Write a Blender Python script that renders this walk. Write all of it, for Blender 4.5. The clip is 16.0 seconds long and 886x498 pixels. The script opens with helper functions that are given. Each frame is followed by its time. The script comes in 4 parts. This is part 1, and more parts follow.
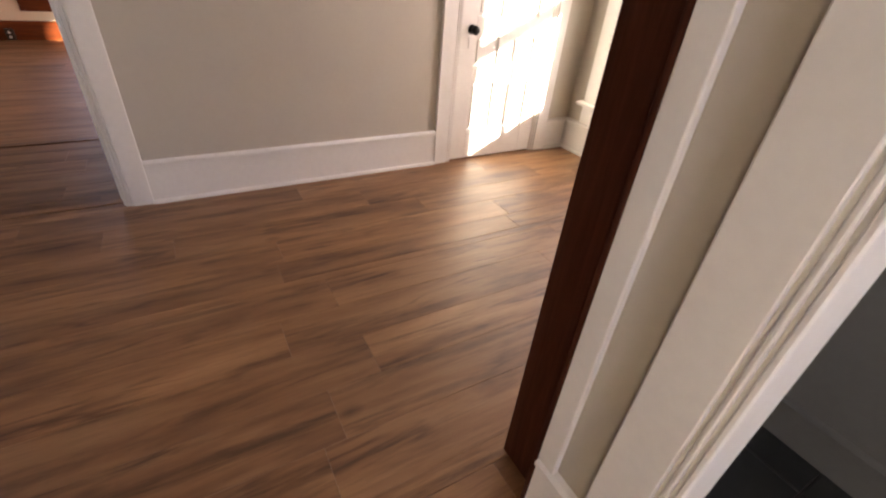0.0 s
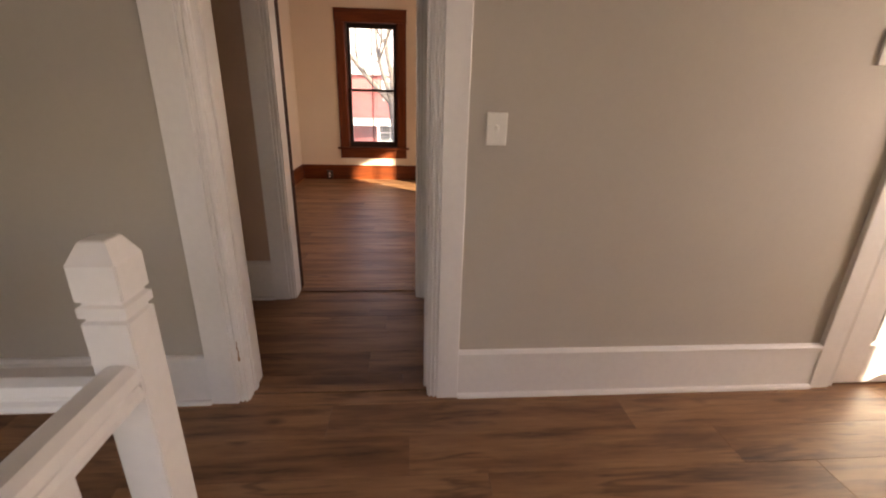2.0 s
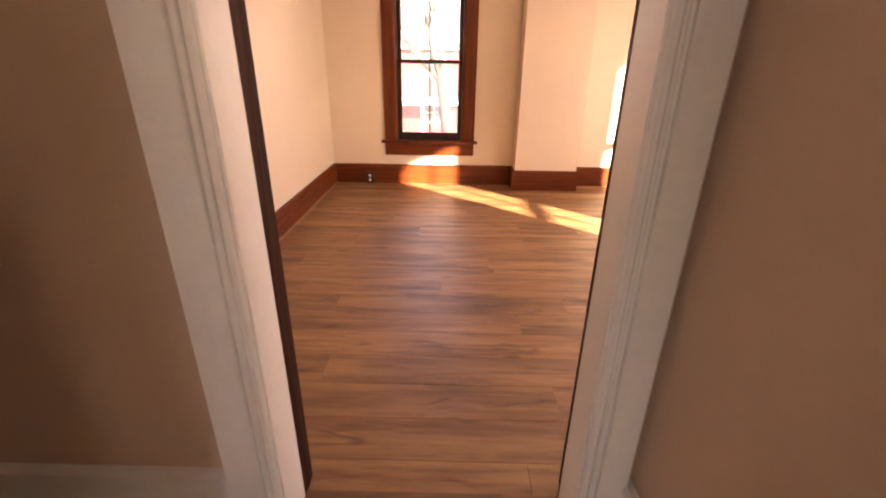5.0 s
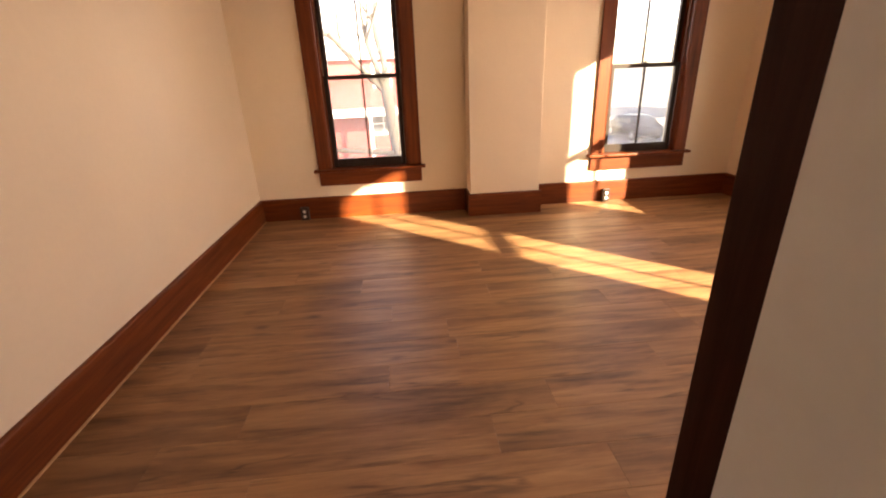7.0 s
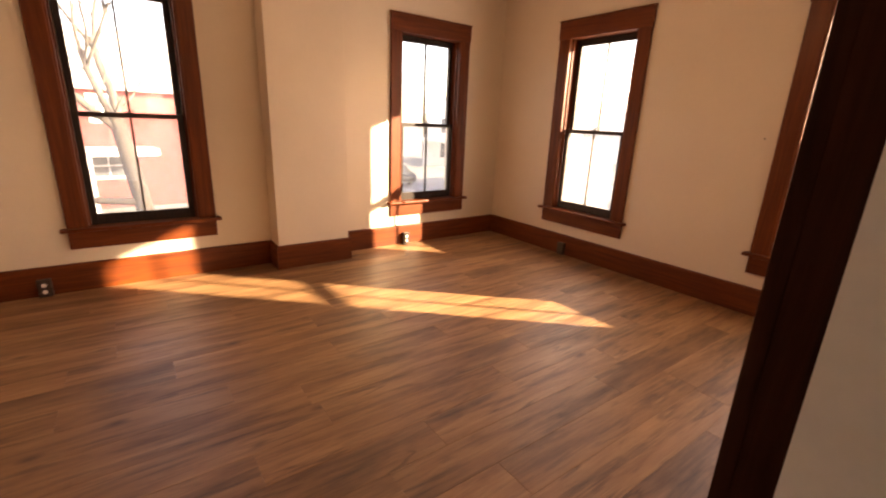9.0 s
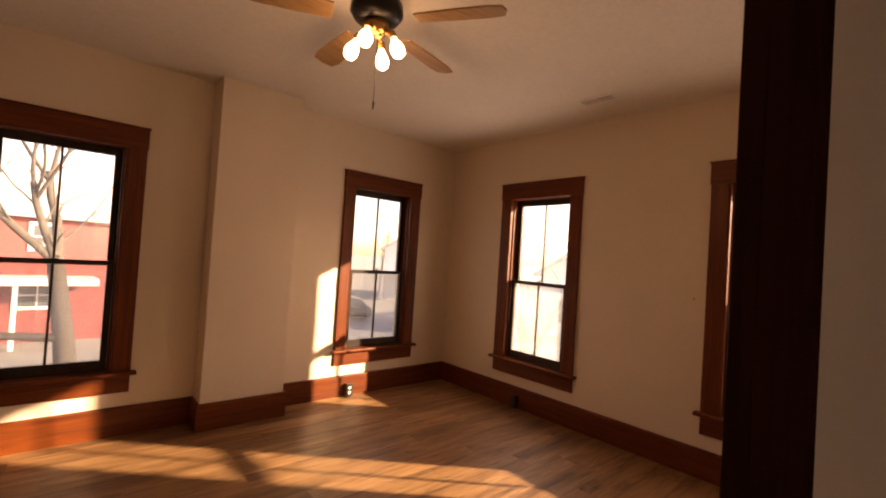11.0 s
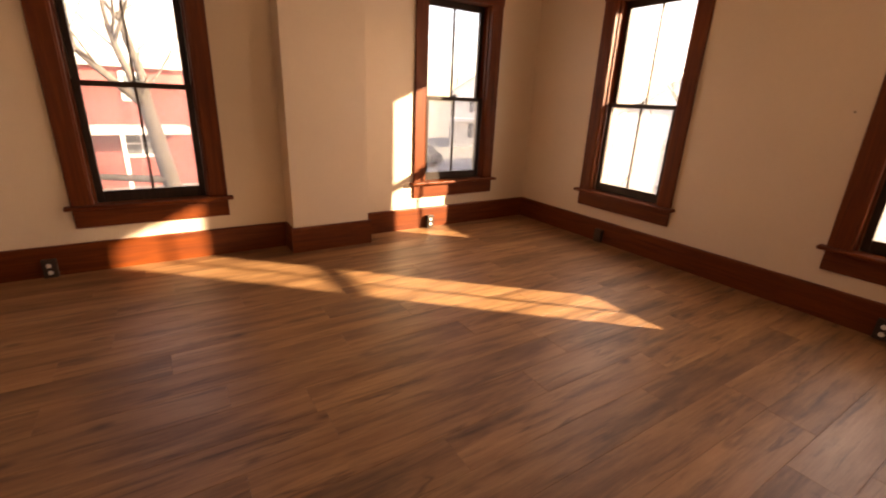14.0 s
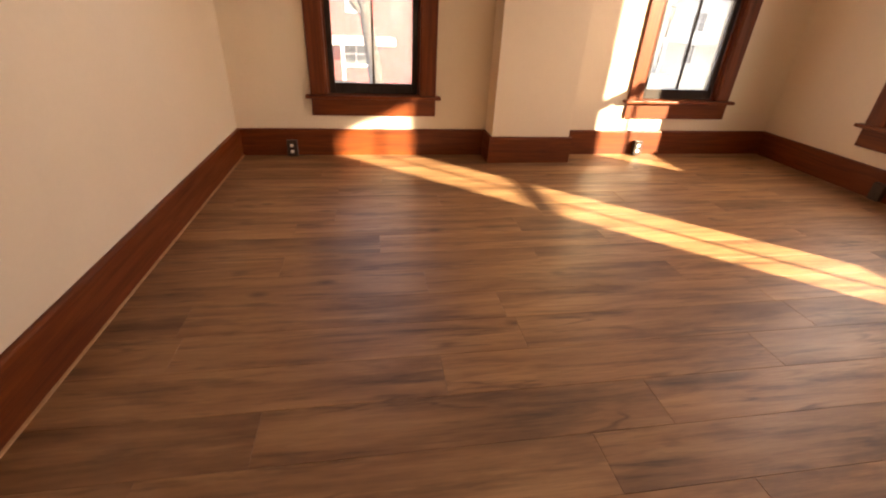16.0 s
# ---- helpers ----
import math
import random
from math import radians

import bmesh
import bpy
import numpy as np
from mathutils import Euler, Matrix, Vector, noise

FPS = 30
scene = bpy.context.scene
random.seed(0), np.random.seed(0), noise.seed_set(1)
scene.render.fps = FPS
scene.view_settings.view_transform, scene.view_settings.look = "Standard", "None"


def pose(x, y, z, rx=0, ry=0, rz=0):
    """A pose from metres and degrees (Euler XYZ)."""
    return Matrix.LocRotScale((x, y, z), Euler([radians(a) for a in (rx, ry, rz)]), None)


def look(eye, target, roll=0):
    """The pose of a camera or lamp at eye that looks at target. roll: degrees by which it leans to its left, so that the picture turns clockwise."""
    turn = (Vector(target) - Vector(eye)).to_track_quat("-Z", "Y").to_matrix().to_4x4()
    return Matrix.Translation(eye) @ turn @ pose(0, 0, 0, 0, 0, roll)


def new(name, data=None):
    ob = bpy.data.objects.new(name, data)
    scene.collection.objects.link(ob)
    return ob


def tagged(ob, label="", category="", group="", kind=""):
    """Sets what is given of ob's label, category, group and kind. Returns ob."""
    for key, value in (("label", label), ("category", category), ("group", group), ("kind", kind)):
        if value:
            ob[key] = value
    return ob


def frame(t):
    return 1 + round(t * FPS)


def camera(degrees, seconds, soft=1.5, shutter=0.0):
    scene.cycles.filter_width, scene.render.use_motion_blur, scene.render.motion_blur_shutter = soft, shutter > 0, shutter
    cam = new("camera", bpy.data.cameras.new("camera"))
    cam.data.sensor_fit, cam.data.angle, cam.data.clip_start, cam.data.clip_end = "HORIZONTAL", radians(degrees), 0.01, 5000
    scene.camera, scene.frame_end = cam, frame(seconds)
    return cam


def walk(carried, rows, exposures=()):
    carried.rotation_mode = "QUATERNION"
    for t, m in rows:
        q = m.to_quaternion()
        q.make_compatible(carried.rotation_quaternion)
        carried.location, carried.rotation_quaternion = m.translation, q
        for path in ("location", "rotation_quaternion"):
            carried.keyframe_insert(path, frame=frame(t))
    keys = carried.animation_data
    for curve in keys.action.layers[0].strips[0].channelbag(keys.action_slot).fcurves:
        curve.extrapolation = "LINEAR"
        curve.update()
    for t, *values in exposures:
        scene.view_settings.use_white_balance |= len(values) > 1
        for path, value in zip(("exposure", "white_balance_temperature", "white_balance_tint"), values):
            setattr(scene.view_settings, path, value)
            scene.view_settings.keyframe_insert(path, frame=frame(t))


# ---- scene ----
cam = camera(91.1, 16.0, soft=2.0, shutter=0.25)
PATH = [
    (0, (1.962, -7.166, 1.127), (2.848, -5.749, 0.028), 5.3),
    (0.5, (1.914, -7.081, 1.172), (2.854, -5.556, 0.282), 5.8),
    (1, (1.856, -6.878, 1.188), (2.696, -5.258, 0.371), 3.8),
    (1.5, (1.692, -6.597, 1.198), (2.05, -4.798, 0.403), 3.1),
    (1.7, (1.603, -6.48, 1.201), (1.771, -4.639, 0.438), 2.3),
    (2, (1.518, -6.299, 1.222), (1.669, -4.425, 0.538), 1.5),
    (2.2, (1.485, -6.184, 1.222), (1.646, -4.35, 0.44), 1.0),
    (2.5, (1.503, -5.937, 1.194), (1.634, -4.079, 0.465), 4.3),
    (3, (1.493, -5.636, 1.222), (1.375, -3.781, 0.484), 3.5),
    (3.5, (1.402, -5.355, 1.224), (1.341, -3.477, 0.542), 3.6),
    (4, (1.328, -5.099, 1.198), (1.416, -3.242, 0.46), 3.4),
    (4.2, (1.31, -5.023, 1.165), (1.4, -3.19, 0.369), 3.4),
    (4.5, (1.314, -4.84, 1.169), (1.298, -3.005, 0.374), 1.6),
    (5, (1.222, -4.590, 1.160), (1.200, -2.745, 0.385), 0.8),
    (5.2, (1.221, -4.495, 1.165), (1.215, -2.645, 0.405), 0.2),
    (7.3, (1.328, -3.915, 1.217), (1.503, -2.068, 0.47), -1.9),
    (7.5, (1.263, -3.904, 1.221), (1.488, -2.057, 0.488), -0.7),
    (8, (1.141, -3.866, 1.196), (1.573, -2.046, 0.487), 1.0),
    (8.5, (1.014, -3.85, 1.221), (1.844, -2.128, 0.634), 1.1),
    (9, (0.943, -3.815, 1.249), (2.076, -2.267, 0.685), 2.3),
    (9.5, (0.987, -3.826, 1.301), (2.29, -2.368, 0.88), 5.1),
    (10, (1.039, -3.78, 1.382), (2.405, -2.322, 1.29), 4.3),
    (10.2, (1.055, -3.783, 1.398), (2.378, -2.286, 1.49), 6.3),
    (12.3, (1.075, -3.767, 1.322), (2.338, -2.234, 1.084), 0.2),
    (12.5, (1.141, -3.778, 1.304), (2.426, -2.286, 0.953), 2.8),
    (13, (1.199, -3.74, 1.232), (2.403, -2.241, 0.685), 3.4),
    (13.5, (1.15, -3.648, 1.207), (2.279, -2.111, 0.602), 2.2),
    (14, (1.108, -3.572, 1.191), (2.134, -1.983, 0.542), 2.4),
    (14.5, (1.064, -3.523, 1.157), (1.775, -1.826, 0.373), 2.8),
    (15, (1.047, -3.469, 1.097), (1.455, -1.757, 0.147), 4.3),
    (15.5, (1.060, -3.505, 1.124), (1.215, -1.806, 0.082), 3.1),
    (16, (0.988, -3.421, 1.048), (1.289, -1.701, 0.074), 2.8),
]
walk(cam, [(t, look(eye, target, roll)) for t, eye, target, roll in PATH],
     [(0, 3.05, 6700, 31), (0.5, 3.3, 6750, 31), (1.0, 3.35, 6850, 31), (2.0, 2.8, 7250, 32), (3.0, 3.0, 7700, 37), (3.5, 3.15, 7900, 40), (4.2, 3.65, 8200, 45), (5, 3.95, 7950, 40),
      (7.4, 3.25, 7950, 29), (9, 3.1, 8500, 34), (10, 2.55, 9400, 41), (12.5, 1.7, 9700, 43), (13.5, 2.3, 9300, 41), (14.5, 2.75, 8450, 32), (15.2, 2.9, 7850, 27),
      (16, 3.3, 7650, 25)])

# ---- world, sun, large lights ----
SUN_DIR = Vector((-0.745, 0.667, -0.354)).normalized()
world = bpy.data.worlds.new("sky_world")
scene.world = world
world.use_nodes = True
wn = world.node_tree
sky = wn.nodes.new("ShaderNodeTexSky")
sky.sky_type, sky.sun_disc = "NISHITA", False
sky.sun_elevation, sky.sun_rotation = radians(19.65), radians(131.8)
wn.nodes["Background"].inputs["Strength"].default_value = 0.15
wn.links.new(sky.outputs[0], wn.nodes["Background"].inputs["Color"])
sun_data = bpy.data.lights.new("sun", "SUN")
sun_data.energy, sun_data.angle, sun_data.color = 5.0, radians(1.0), (0.98, 1.0, 0.74)
new("sun", sun_data).matrix_world = look((0, 0, 12), Vector((0, 0, 12)) + SUN_DIR)


def window_lamp(x, y, z, facing, watts, width, height, color):
    data = bpy.data.lights.new("window_skylight", "AREA")
    data.shape, data.size, data.size_y, data.energy, data.color = "RECTANGLE", width, height, watts, color
    new("window_skylight", data).matrix_world = look((x, y, z), Vector((x, y, z)) + Vector(facing))


NORTH_SKY, EAST_SKY = (1.0, 0.86, 0.74), (1.0, 0.95, 0.88)
window_lamp(1.012, 0.21, 1.22, (0, -1, -0.15), 0.5, 0.58, 1.4, NORTH_SKY)
window_lamp(3.505, 0.21, 1.22, (0, -1, -0.15), 0.5, 0.58, 1.4, NORTH_SKY)
window_lamp(4.63, -1.25, 1.22, (-1, 0, -0.05), 2.9, 0.58, 1.4, EAST_SKY)
window_lamp(4.63, -3.165, 1.22, (-1, 0, -0.05), 1.6, 0.58, 1.4, EAST_SKY)
window_lamp(4.65, -5.365, 1.22, (-1, 0, -0.15), 3.0, 0.60, 1.4, (1.0, 0.92, 0.84))
# Added lamp in an unseen alcove window, for cool light from behind.
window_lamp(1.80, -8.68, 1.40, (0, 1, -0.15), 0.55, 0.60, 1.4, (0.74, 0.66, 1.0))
# Weak lamp added to lift the bathroom; its window is never in view.
window_lamp(2.975, -8.68, 1.40, (0, 1, -0.15), 0.10, 0.60, 1.4, (0.92, 0.94, 1.0))
# Lamp added over the stairs to brighten the landing's left and the passage.
window_lamp(0.35, -6.91, 0.50, (0, 1, -0.05), 0.40, 0.60, 1.4, (0.97, 1.0, 0.88))


# ---- materials ----
def new_mat(name):
    m = bpy.data.materials.new(name)
    m.use_nodes = True
    return m, m.node_tree.nodes, m.node_tree.links, m.node_tree.nodes["Principled BSDF"]


def ramp(nodes, stops):
    r = nodes.new("ShaderNodeValToRGB")
    while len(r.color_ramp.elements) < len(stops):
        r.color_ramp.elements.new(0.5)
    for e, (p, c) in zip(r.color_ramp.elements, stops):
        e.position, e.color = p, (*c, 1)
    return r


def mapped(nodes, links, scale, source="Object", random_shift=False):
    tc, mp = nodes.new("ShaderNodeTexCoord"), nodes.new("ShaderNodeMapping")
    mp.inputs["Scale"].default_value = scale
    if source == "World":
        g = nodes.new("ShaderNodeNewGeometry")
        links.new(g.outputs["Position"], mp.inputs["Vector"])
    else:
        links.new(tc.outputs[source], mp.inputs["Vector"])
    if random_shift:
        oi, mul = nodes.new("ShaderNodeObjectInfo"), nodes.new("ShaderNodeMath")
        comb = nodes.new("ShaderNodeCombineXYZ")
        mul.operation, mul.inputs[1].default_value = "MULTIPLY", 57.0
        links.new(oi.outputs["Random"], mul.inputs[0])
        for i in range(3):
            links.new(mul.outputs[0], comb.inputs[i])
        links.new(comb.outputs[0], mp.inputs["Location"])
    return mp


def noise_tex(nodes, links, mp, scale, detail=4, rough=0.55, distortion=0.0):
    n = nodes.new("ShaderNodeTexNoise")
    n.inputs["Scale"].default_value, n.inputs["Detail"].default_value = scale, detail
    n.inputs["Roughness"].default_value, n.inputs["Distortion"].default_value = rough, distortion
    links.new(mp.outputs[0], n.inputs["Vector"])
    return n


def bump(nodes, links, height, bsdf, strength, distance):
    b = nodes.new("ShaderNodeBump")
    b.inputs["Strength"].default_value, b.inputs["Distance"].default_value = strength, distance
    links.new(height, b.inputs["Height"])
    links.new(b.outputs[0], bsdf.inputs["Normal"])


def mix(nodes, links, kind, fac, a, b):
    m = nodes.new("ShaderNodeMix")
    m.data_type, m.blend_type = "RGBA", kind
    for sock, v in ((m.inputs[0], fac), (m.inputs[6], a), (m.inputs[7], b)):
        if isinstance(v, (int, float)):
            sock.default_value = v
        elif isinstance(v, tuple):
            sock.default_value = (*v, 1)
        else:
            links.new(v, sock)
    return m.outputs[2]


def paint(name, color, rough=0.6, vary=0.06, fine=0.015, grain=90.0, bump_strength=0.15, source="World"):
    """Rolled or brushed paint: broad uneven tone, fine stipple relief."""
    m, nodes, links, bsdf = new_mat(name)
    mp = mapped(nodes, links, (1, 1, 1), source)
    broad = noise_tex(nodes, links, mp, 1.3, 3)
    small = noise_tex(nodes, links, mp, 38, 4)
    lo, hi = tuple(c * (1 - vary) for c in color), tuple(min(1, c * (1 + vary * 0.6)) for c in color)
    r = ramp(nodes, [(0.3, lo), (0.7, hi)])
    links.new(broad.outputs[0], r.inputs[0])
    r2 = ramp(nodes, [(0.35, (1 - fine * 3,) * 3), (0.6, (1, 1, 1))])
    links.new(small.outputs[0], r2.inputs[0])
    links.new(mix(nodes, links, "MULTIPLY", 1.0, r.outputs[0], r2.outputs[0]), bsdf.inputs["Base Color"])
    bsdf.inputs["Roughness"].default_value = rough
    st = noise_tex(nodes, links, mp, grain, 3)
    bump(nodes, links, st.outputs[0], bsdf, bump_strength, 0.002)
    return m


def stained_wood(name, dark, light, along, rough=0.32, coat=0.2, scale=1.0):
    """Varnished wood with the grain along one axis (0, 1 or 2)."""
    m, nodes, links, bsdf = new_mat(name)
    sc = [14.0, 14.0, 14.0]
    sc[along] = 0.9
    mp = mapped(nodes, links, tuple(s * scale for s in sc), "World")
    g1 = noise_tex(nodes, links, mp, 2.2, 6, 0.65, 0.6)
    sc2 = [60.0, 60.0, 60.0]
    sc2[along] = 2.0
    mp2 = mapped(nodes, links, tuple(s * scale for s in sc2), "World")
    g2 = noise_tex(nodes, links, mp2, 1.5, 3)
    r = ramp(nodes, [(0.28, dark), (0.52, tuple((a + b) / 2 for a, b in zip(dark, light))), (0.75, light)])
    links.new(g1.outputs[0], r.inputs[0])
    r2 = ramp(nodes, [(0.3, (0.84, 0.83, 0.82)), (0.6, (1, 1, 1))])
    links.new(g2.outputs[0], r2.inputs[0])
    links.new(mix(nodes, links, "MULTIPLY", 1.0, r.outputs[0], r2.outputs[0]), bsdf.inputs["Base Color"])
    rr = ramp(nodes, [(0.3, (rough + 0.14,) * 3), (0.7, (rough,) * 3)])
    links.new(g1.outputs[0], rr.inputs[0])
    links.new(rr.outputs[0], bsdf.inputs["Roughness"])
    bsdf.inputs["Coat Weight"].default_value = coat
    bsdf.inputs["Coat Roughness"].default_value = 0.25
    bsdf.inputs["Specular IOR Level"].default_value = 0.24 if coat > 0 else 0.10
    bump(nodes, links, g2.outputs[0], bsdf, 0.12, 0.001)
    return m


def plank_material():
    """Printed wood laminate: soft tone, short dark streaks, thin cracks, a few knots, fine pores."""
    m, nodes, links, bsdf = new_mat("laminate_plank")
    mp = mapped(nodes, links, (0.8, 5.0, 1.0), "Object", True)
    soft = noise_tex(nodes, links, mp, 1.7, 6, 0.62, 0.25)
    mp2 = mapped(nodes, links, (1.35, 17.0, 1.0), "Object", True)
    streak = noise_tex(nodes, links, mp2, 1.25, 7, 0.68, 0.35)
    mp3 = mapped(nodes, links, (6.0, 150.0, 1.0), "Object", True)
    pores = noise_tex(nodes, links, mp3, 1.0, 3, 0.6)
    r = ramp(nodes, [(0.28, (0.106, 0.043, 0.017)), (0.5, (0.258, 0.128, 0.056)), (0.74, (0.385, 0.213, 0.101))])
    links.new(soft.outputs[0], r.inputs[0])
    dark = ramp(nodes, [(0.29, (0.26, 0.23, 0.21)), (0.39, (0.66, 0.63, 0.61)), (0.50, (1.04, 1.03, 1.02))])
    links.new(streak.outputs[0], dark.inputs[0])
    col = mix(nodes, links, "MULTIPLY", 0.95, r.outputs[0], dark.outputs[0])
    # thin wandering cracks, broken up along their length
    mp4 = mapped(nodes, links, (0.9, 9.0, 1.0), "Object", True)
    vein = noise_tex(nodes, links, mp4, 1.4, 3, 0.5, 0.5)
    line = ramp(nodes, [(0.465, (1, 1, 1)), (0.495, (0.52, 0.48, 0.45)), (0.505, (0.52, 0.48, 0.45)), (0.535, (1, 1, 1))])
    links.new(vein.outputs[0], line.inputs[0])
    mp5 = mapped(nodes, links, (2.6, 5.0, 1.0), "Object", True)
    gate = noise_tex(nodes, links, mp5, 1.3, 2)
    open_at = ramp(nodes, [(0.52, (0, 0, 0)), (0.64, (1, 1, 1))])
    links.new(gate.outputs[0], open_at.inputs[0])
    col = mix(nodes, links, "MULTIPLY", open_at.outputs[0], col, line.outputs[0])
    # knots
    mp6 = mapped(nodes, links, (2.0, 4.4, 1.0), "Object", True)
    cell = nodes.new("ShaderNodeTexVoronoi")
    cell.inputs["Scale"].default_value = 1.1
    links.new(mp6.outputs[0], cell.inputs["Vector"])
    knot = ramp(nodes, [(0.03, (0.42, 0.38, 0.35)), (0.075, (0.72, 0.69, 0.67)), (0.12, (1, 1, 1))])
    links.new(cell.outputs["Distance"], knot.inputs[0])
    col = mix(nodes, links, "MULTIPLY", 1.0, col, knot.outputs[0])
    pr = ramp(nodes, [(0.35, (0.87, 0.86, 0.85)), (0.6, (1, 1, 1))])
    links.new(pores.outputs[0], pr.inputs[0])
    col = mix(nodes, links, "MULTIPLY", 1.0, col, pr.outputs[0])
    oi = nodes.new("ShaderNodeObjectInfo")
    tone = ramp(nodes, [(0.0, (0.86, 0.845, 0.835)), (0.5, (1.0, 1.0, 1.0)), (1.0, (1.12, 1.12, 1.11))])
    links.new(oi.outputs["Random"], tone.inputs[0])
    links.new(mix(nodes, links, "MULTIPLY", 1.0, col, tone.outputs[0]), bsdf.inputs["Base Color"])
    bsdf.inputs["Specular IOR Level"].default_value = 0.58
    rr = ramp(nodes, [(0.3, (0.52,) * 3), (0.7, (0.40,) * 3)])
    links.new(soft.outputs[0], rr.inputs[0])
    links.new(rr.outputs[0], bsdf.inputs["Roughness"])
    bump(nodes, links, pores.outputs[0], bsdf, 0.18, 0.0012)
    return m


def plain(name, color, rough=0.5, metal=0.0, vary=0.12, scale=25.0):
    m, nodes, links, bsdf = new_mat(name)
    mp = mapped(nodes, links, (1, 1, 1), "Object")
    n = noise_tex(nodes, links, mp, scale, 4)
    r = ramp(nodes, [(0.3, tuple(c * (1 - vary) for c in color)), (0.7, tuple(min(1, c * (1 + vary)) for c in color))])
    links.new(n.outputs[0], r.inputs[0])
    links.new(r.outputs[0], bsdf.inputs["Base Color"])
    rr = ramp(nodes, [(0.3, (min(1, rough * 1.15),) * 3), (0.7, (rough * 0.85,) * 3)])
    links.new(n.outputs[0], rr.inputs[0])
    links.new(rr.outputs[0], bsdf.inputs["Roughness"])
    bsdf.inputs["Metallic"].default_value = metal
    return m


def glass_material(name, clear, film_lo, film_hi):
    m, nodes, links, bsdf = new_mat(name)
    nodes.remove(bsdf)
    out = nodes["Material Output"]
    tr, gl, fr, mx = (nodes.new("ShaderNode" + k) for k in ("BsdfTransparent", "BsdfGlossy", "Fresnel", "MixShader"))
    tr.inputs[0].default_value = (clear, clear * 1.01, clear, 1)
    gl.inputs["Roughness"].default_value = 0.02
    fr.inputs[0].default_value = 1.45
    # a film of dust on old panes
    film, veil = nodes.new("ShaderNodeBsdfTranslucent"), nodes.new("ShaderNodeMixShader")
    film.inputs[0].default_value = (0.92, 0.90, 0.86, 1)
    mp = mapped(nodes, links, (1, 1, 1), "World")
    streaks = noise_tex(nodes, links, mp, 3.5, 5, 0.6)
    amount = ramp(nodes, [(0.3, (film_lo,) * 3), (0.7, (film_hi,) * 3)])
    links.new(streaks.outputs[0], amount.inputs[0])
    for a, b in ((amount.outputs[0], veil.inputs[0]), (tr.outputs[0], veil.inputs[1]), (film.outputs[0], veil.inputs[2])):
        links.new(a, b)
    for a, b in ((fr.outputs[0], mx.inputs[0]), (veil.outputs[0], mx.inputs[1]), (gl.outputs[0], mx.inputs[2]), (mx.outputs[0], out.inputs[0])):
        links.new(a, b)
    return m


def glowing(name, color, strength):
    m, nodes, links, bsdf = new_mat(name)
    bsdf.inputs["Base Color"].default_value = (0.9, 0.88, 0.82, 1)
    bsdf.inputs["Emission Color"].default_value = (*color, 1)
    bsdf.inputs["Emission Strength"].default_value = strength
    return m


WALL_HALL = paint("greige_wall_paint", (0.50, 0.455, 0.385), 0.62, fine=0.006, bump_strength=0.06)
# Landing greige made warmer and redder in colour for the passage's warm light.
WALL_PASS = paint("warm_lit_greige_paint", (0.56, 0.405, 0.30), 0.62, fine=0.006, bump_strength=0.06)
WALL_BED = paint("cream_wall_paint", (0.665, 0.55, 0.43), 0.6, 0.04, 0.005, bump_strength=0.06)
CEIL = paint("ceiling_paint", (0.74, 0.685, 0.61), 0.8, 0.04, 0.02, 60, 0.3)
WHITE = paint("white_trim_paint", (0.80, 0.775, 0.74), 0.36, 0.04, 0.01, 30, 0.03)
CHERRY = [stained_wood("stained_trim_%s" % "xyz"[i], (0.068, 0.011, 0.002), (0.180, 0.039, 0.007), i, 0.40, 0.06) for i in range(3)]
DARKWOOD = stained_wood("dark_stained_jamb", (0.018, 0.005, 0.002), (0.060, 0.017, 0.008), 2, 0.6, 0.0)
EDGEWOOD = stained_wood("brown_stained_edge", (0.034, 0.010, 0.005), (0.105, 0.032, 0.016), 2, 0.5, 0.0)
SASH = stained_wood("dark_sash_wood", (0.012, 0.007, 0.005), (0.035, 0.018, 0.011), 2, 0.4, 0.1)
SASH_OUT = paint("cream_sash_paint", (0.72, 0.66, 0.50), 0.5, 0.08)
PLANK = plank_material()
GLASS = glass_material("window_glass", 0.95, 0.02, 0.05)
DUSTY_GLASS = glass_material("dusty_screened_glass", 0.72, 0.05, 0.11)
BLACK = plain("black_metal", (0.012, 0.011, 0.010), 0.35, 0.6)
# Brown outlet plastic; also stands for shade on east sockets and in vent slots.
BROWN_PLASTIC_OR_SHADE = plain("brown_plastic_and_shade", (0.030, 0.016, 0.010), 0.4)
IVORY = plain("white_plastic", (0.80, 0.78, 0.72), 0.35, 0, 0.03)
BRASS = plain("aged_brass", (0.55, 0.33, 0.12), 0.3, 1.0)
TILE = plain("dark_slate_tile", (0.020, 0.021, 0.022), 0.35, 0, 0.35, 9)
GROUT = plain("dark_grout", (0.06, 0.058, 0.055), 0.9)
GREY_WALL = paint("grey_bath_paint", (0.12, 0.122, 0.127), 0.6)
SUBFLOOR = plain("subfloor_board", (0.10, 0.065, 0.04), 0.8)
BARE = plain("bare_wood_strip", (0.36, 0.20, 0.10), 0.6)
BLADE = stained_wood("fan_blade_oak", (0.30, 0.16, 0.07), (0.46, 0.28, 0.13), 0, 0.4)
BULB = glowing("lit_bulb_glass", (1.0, 0.80, 0.50), 3.0)


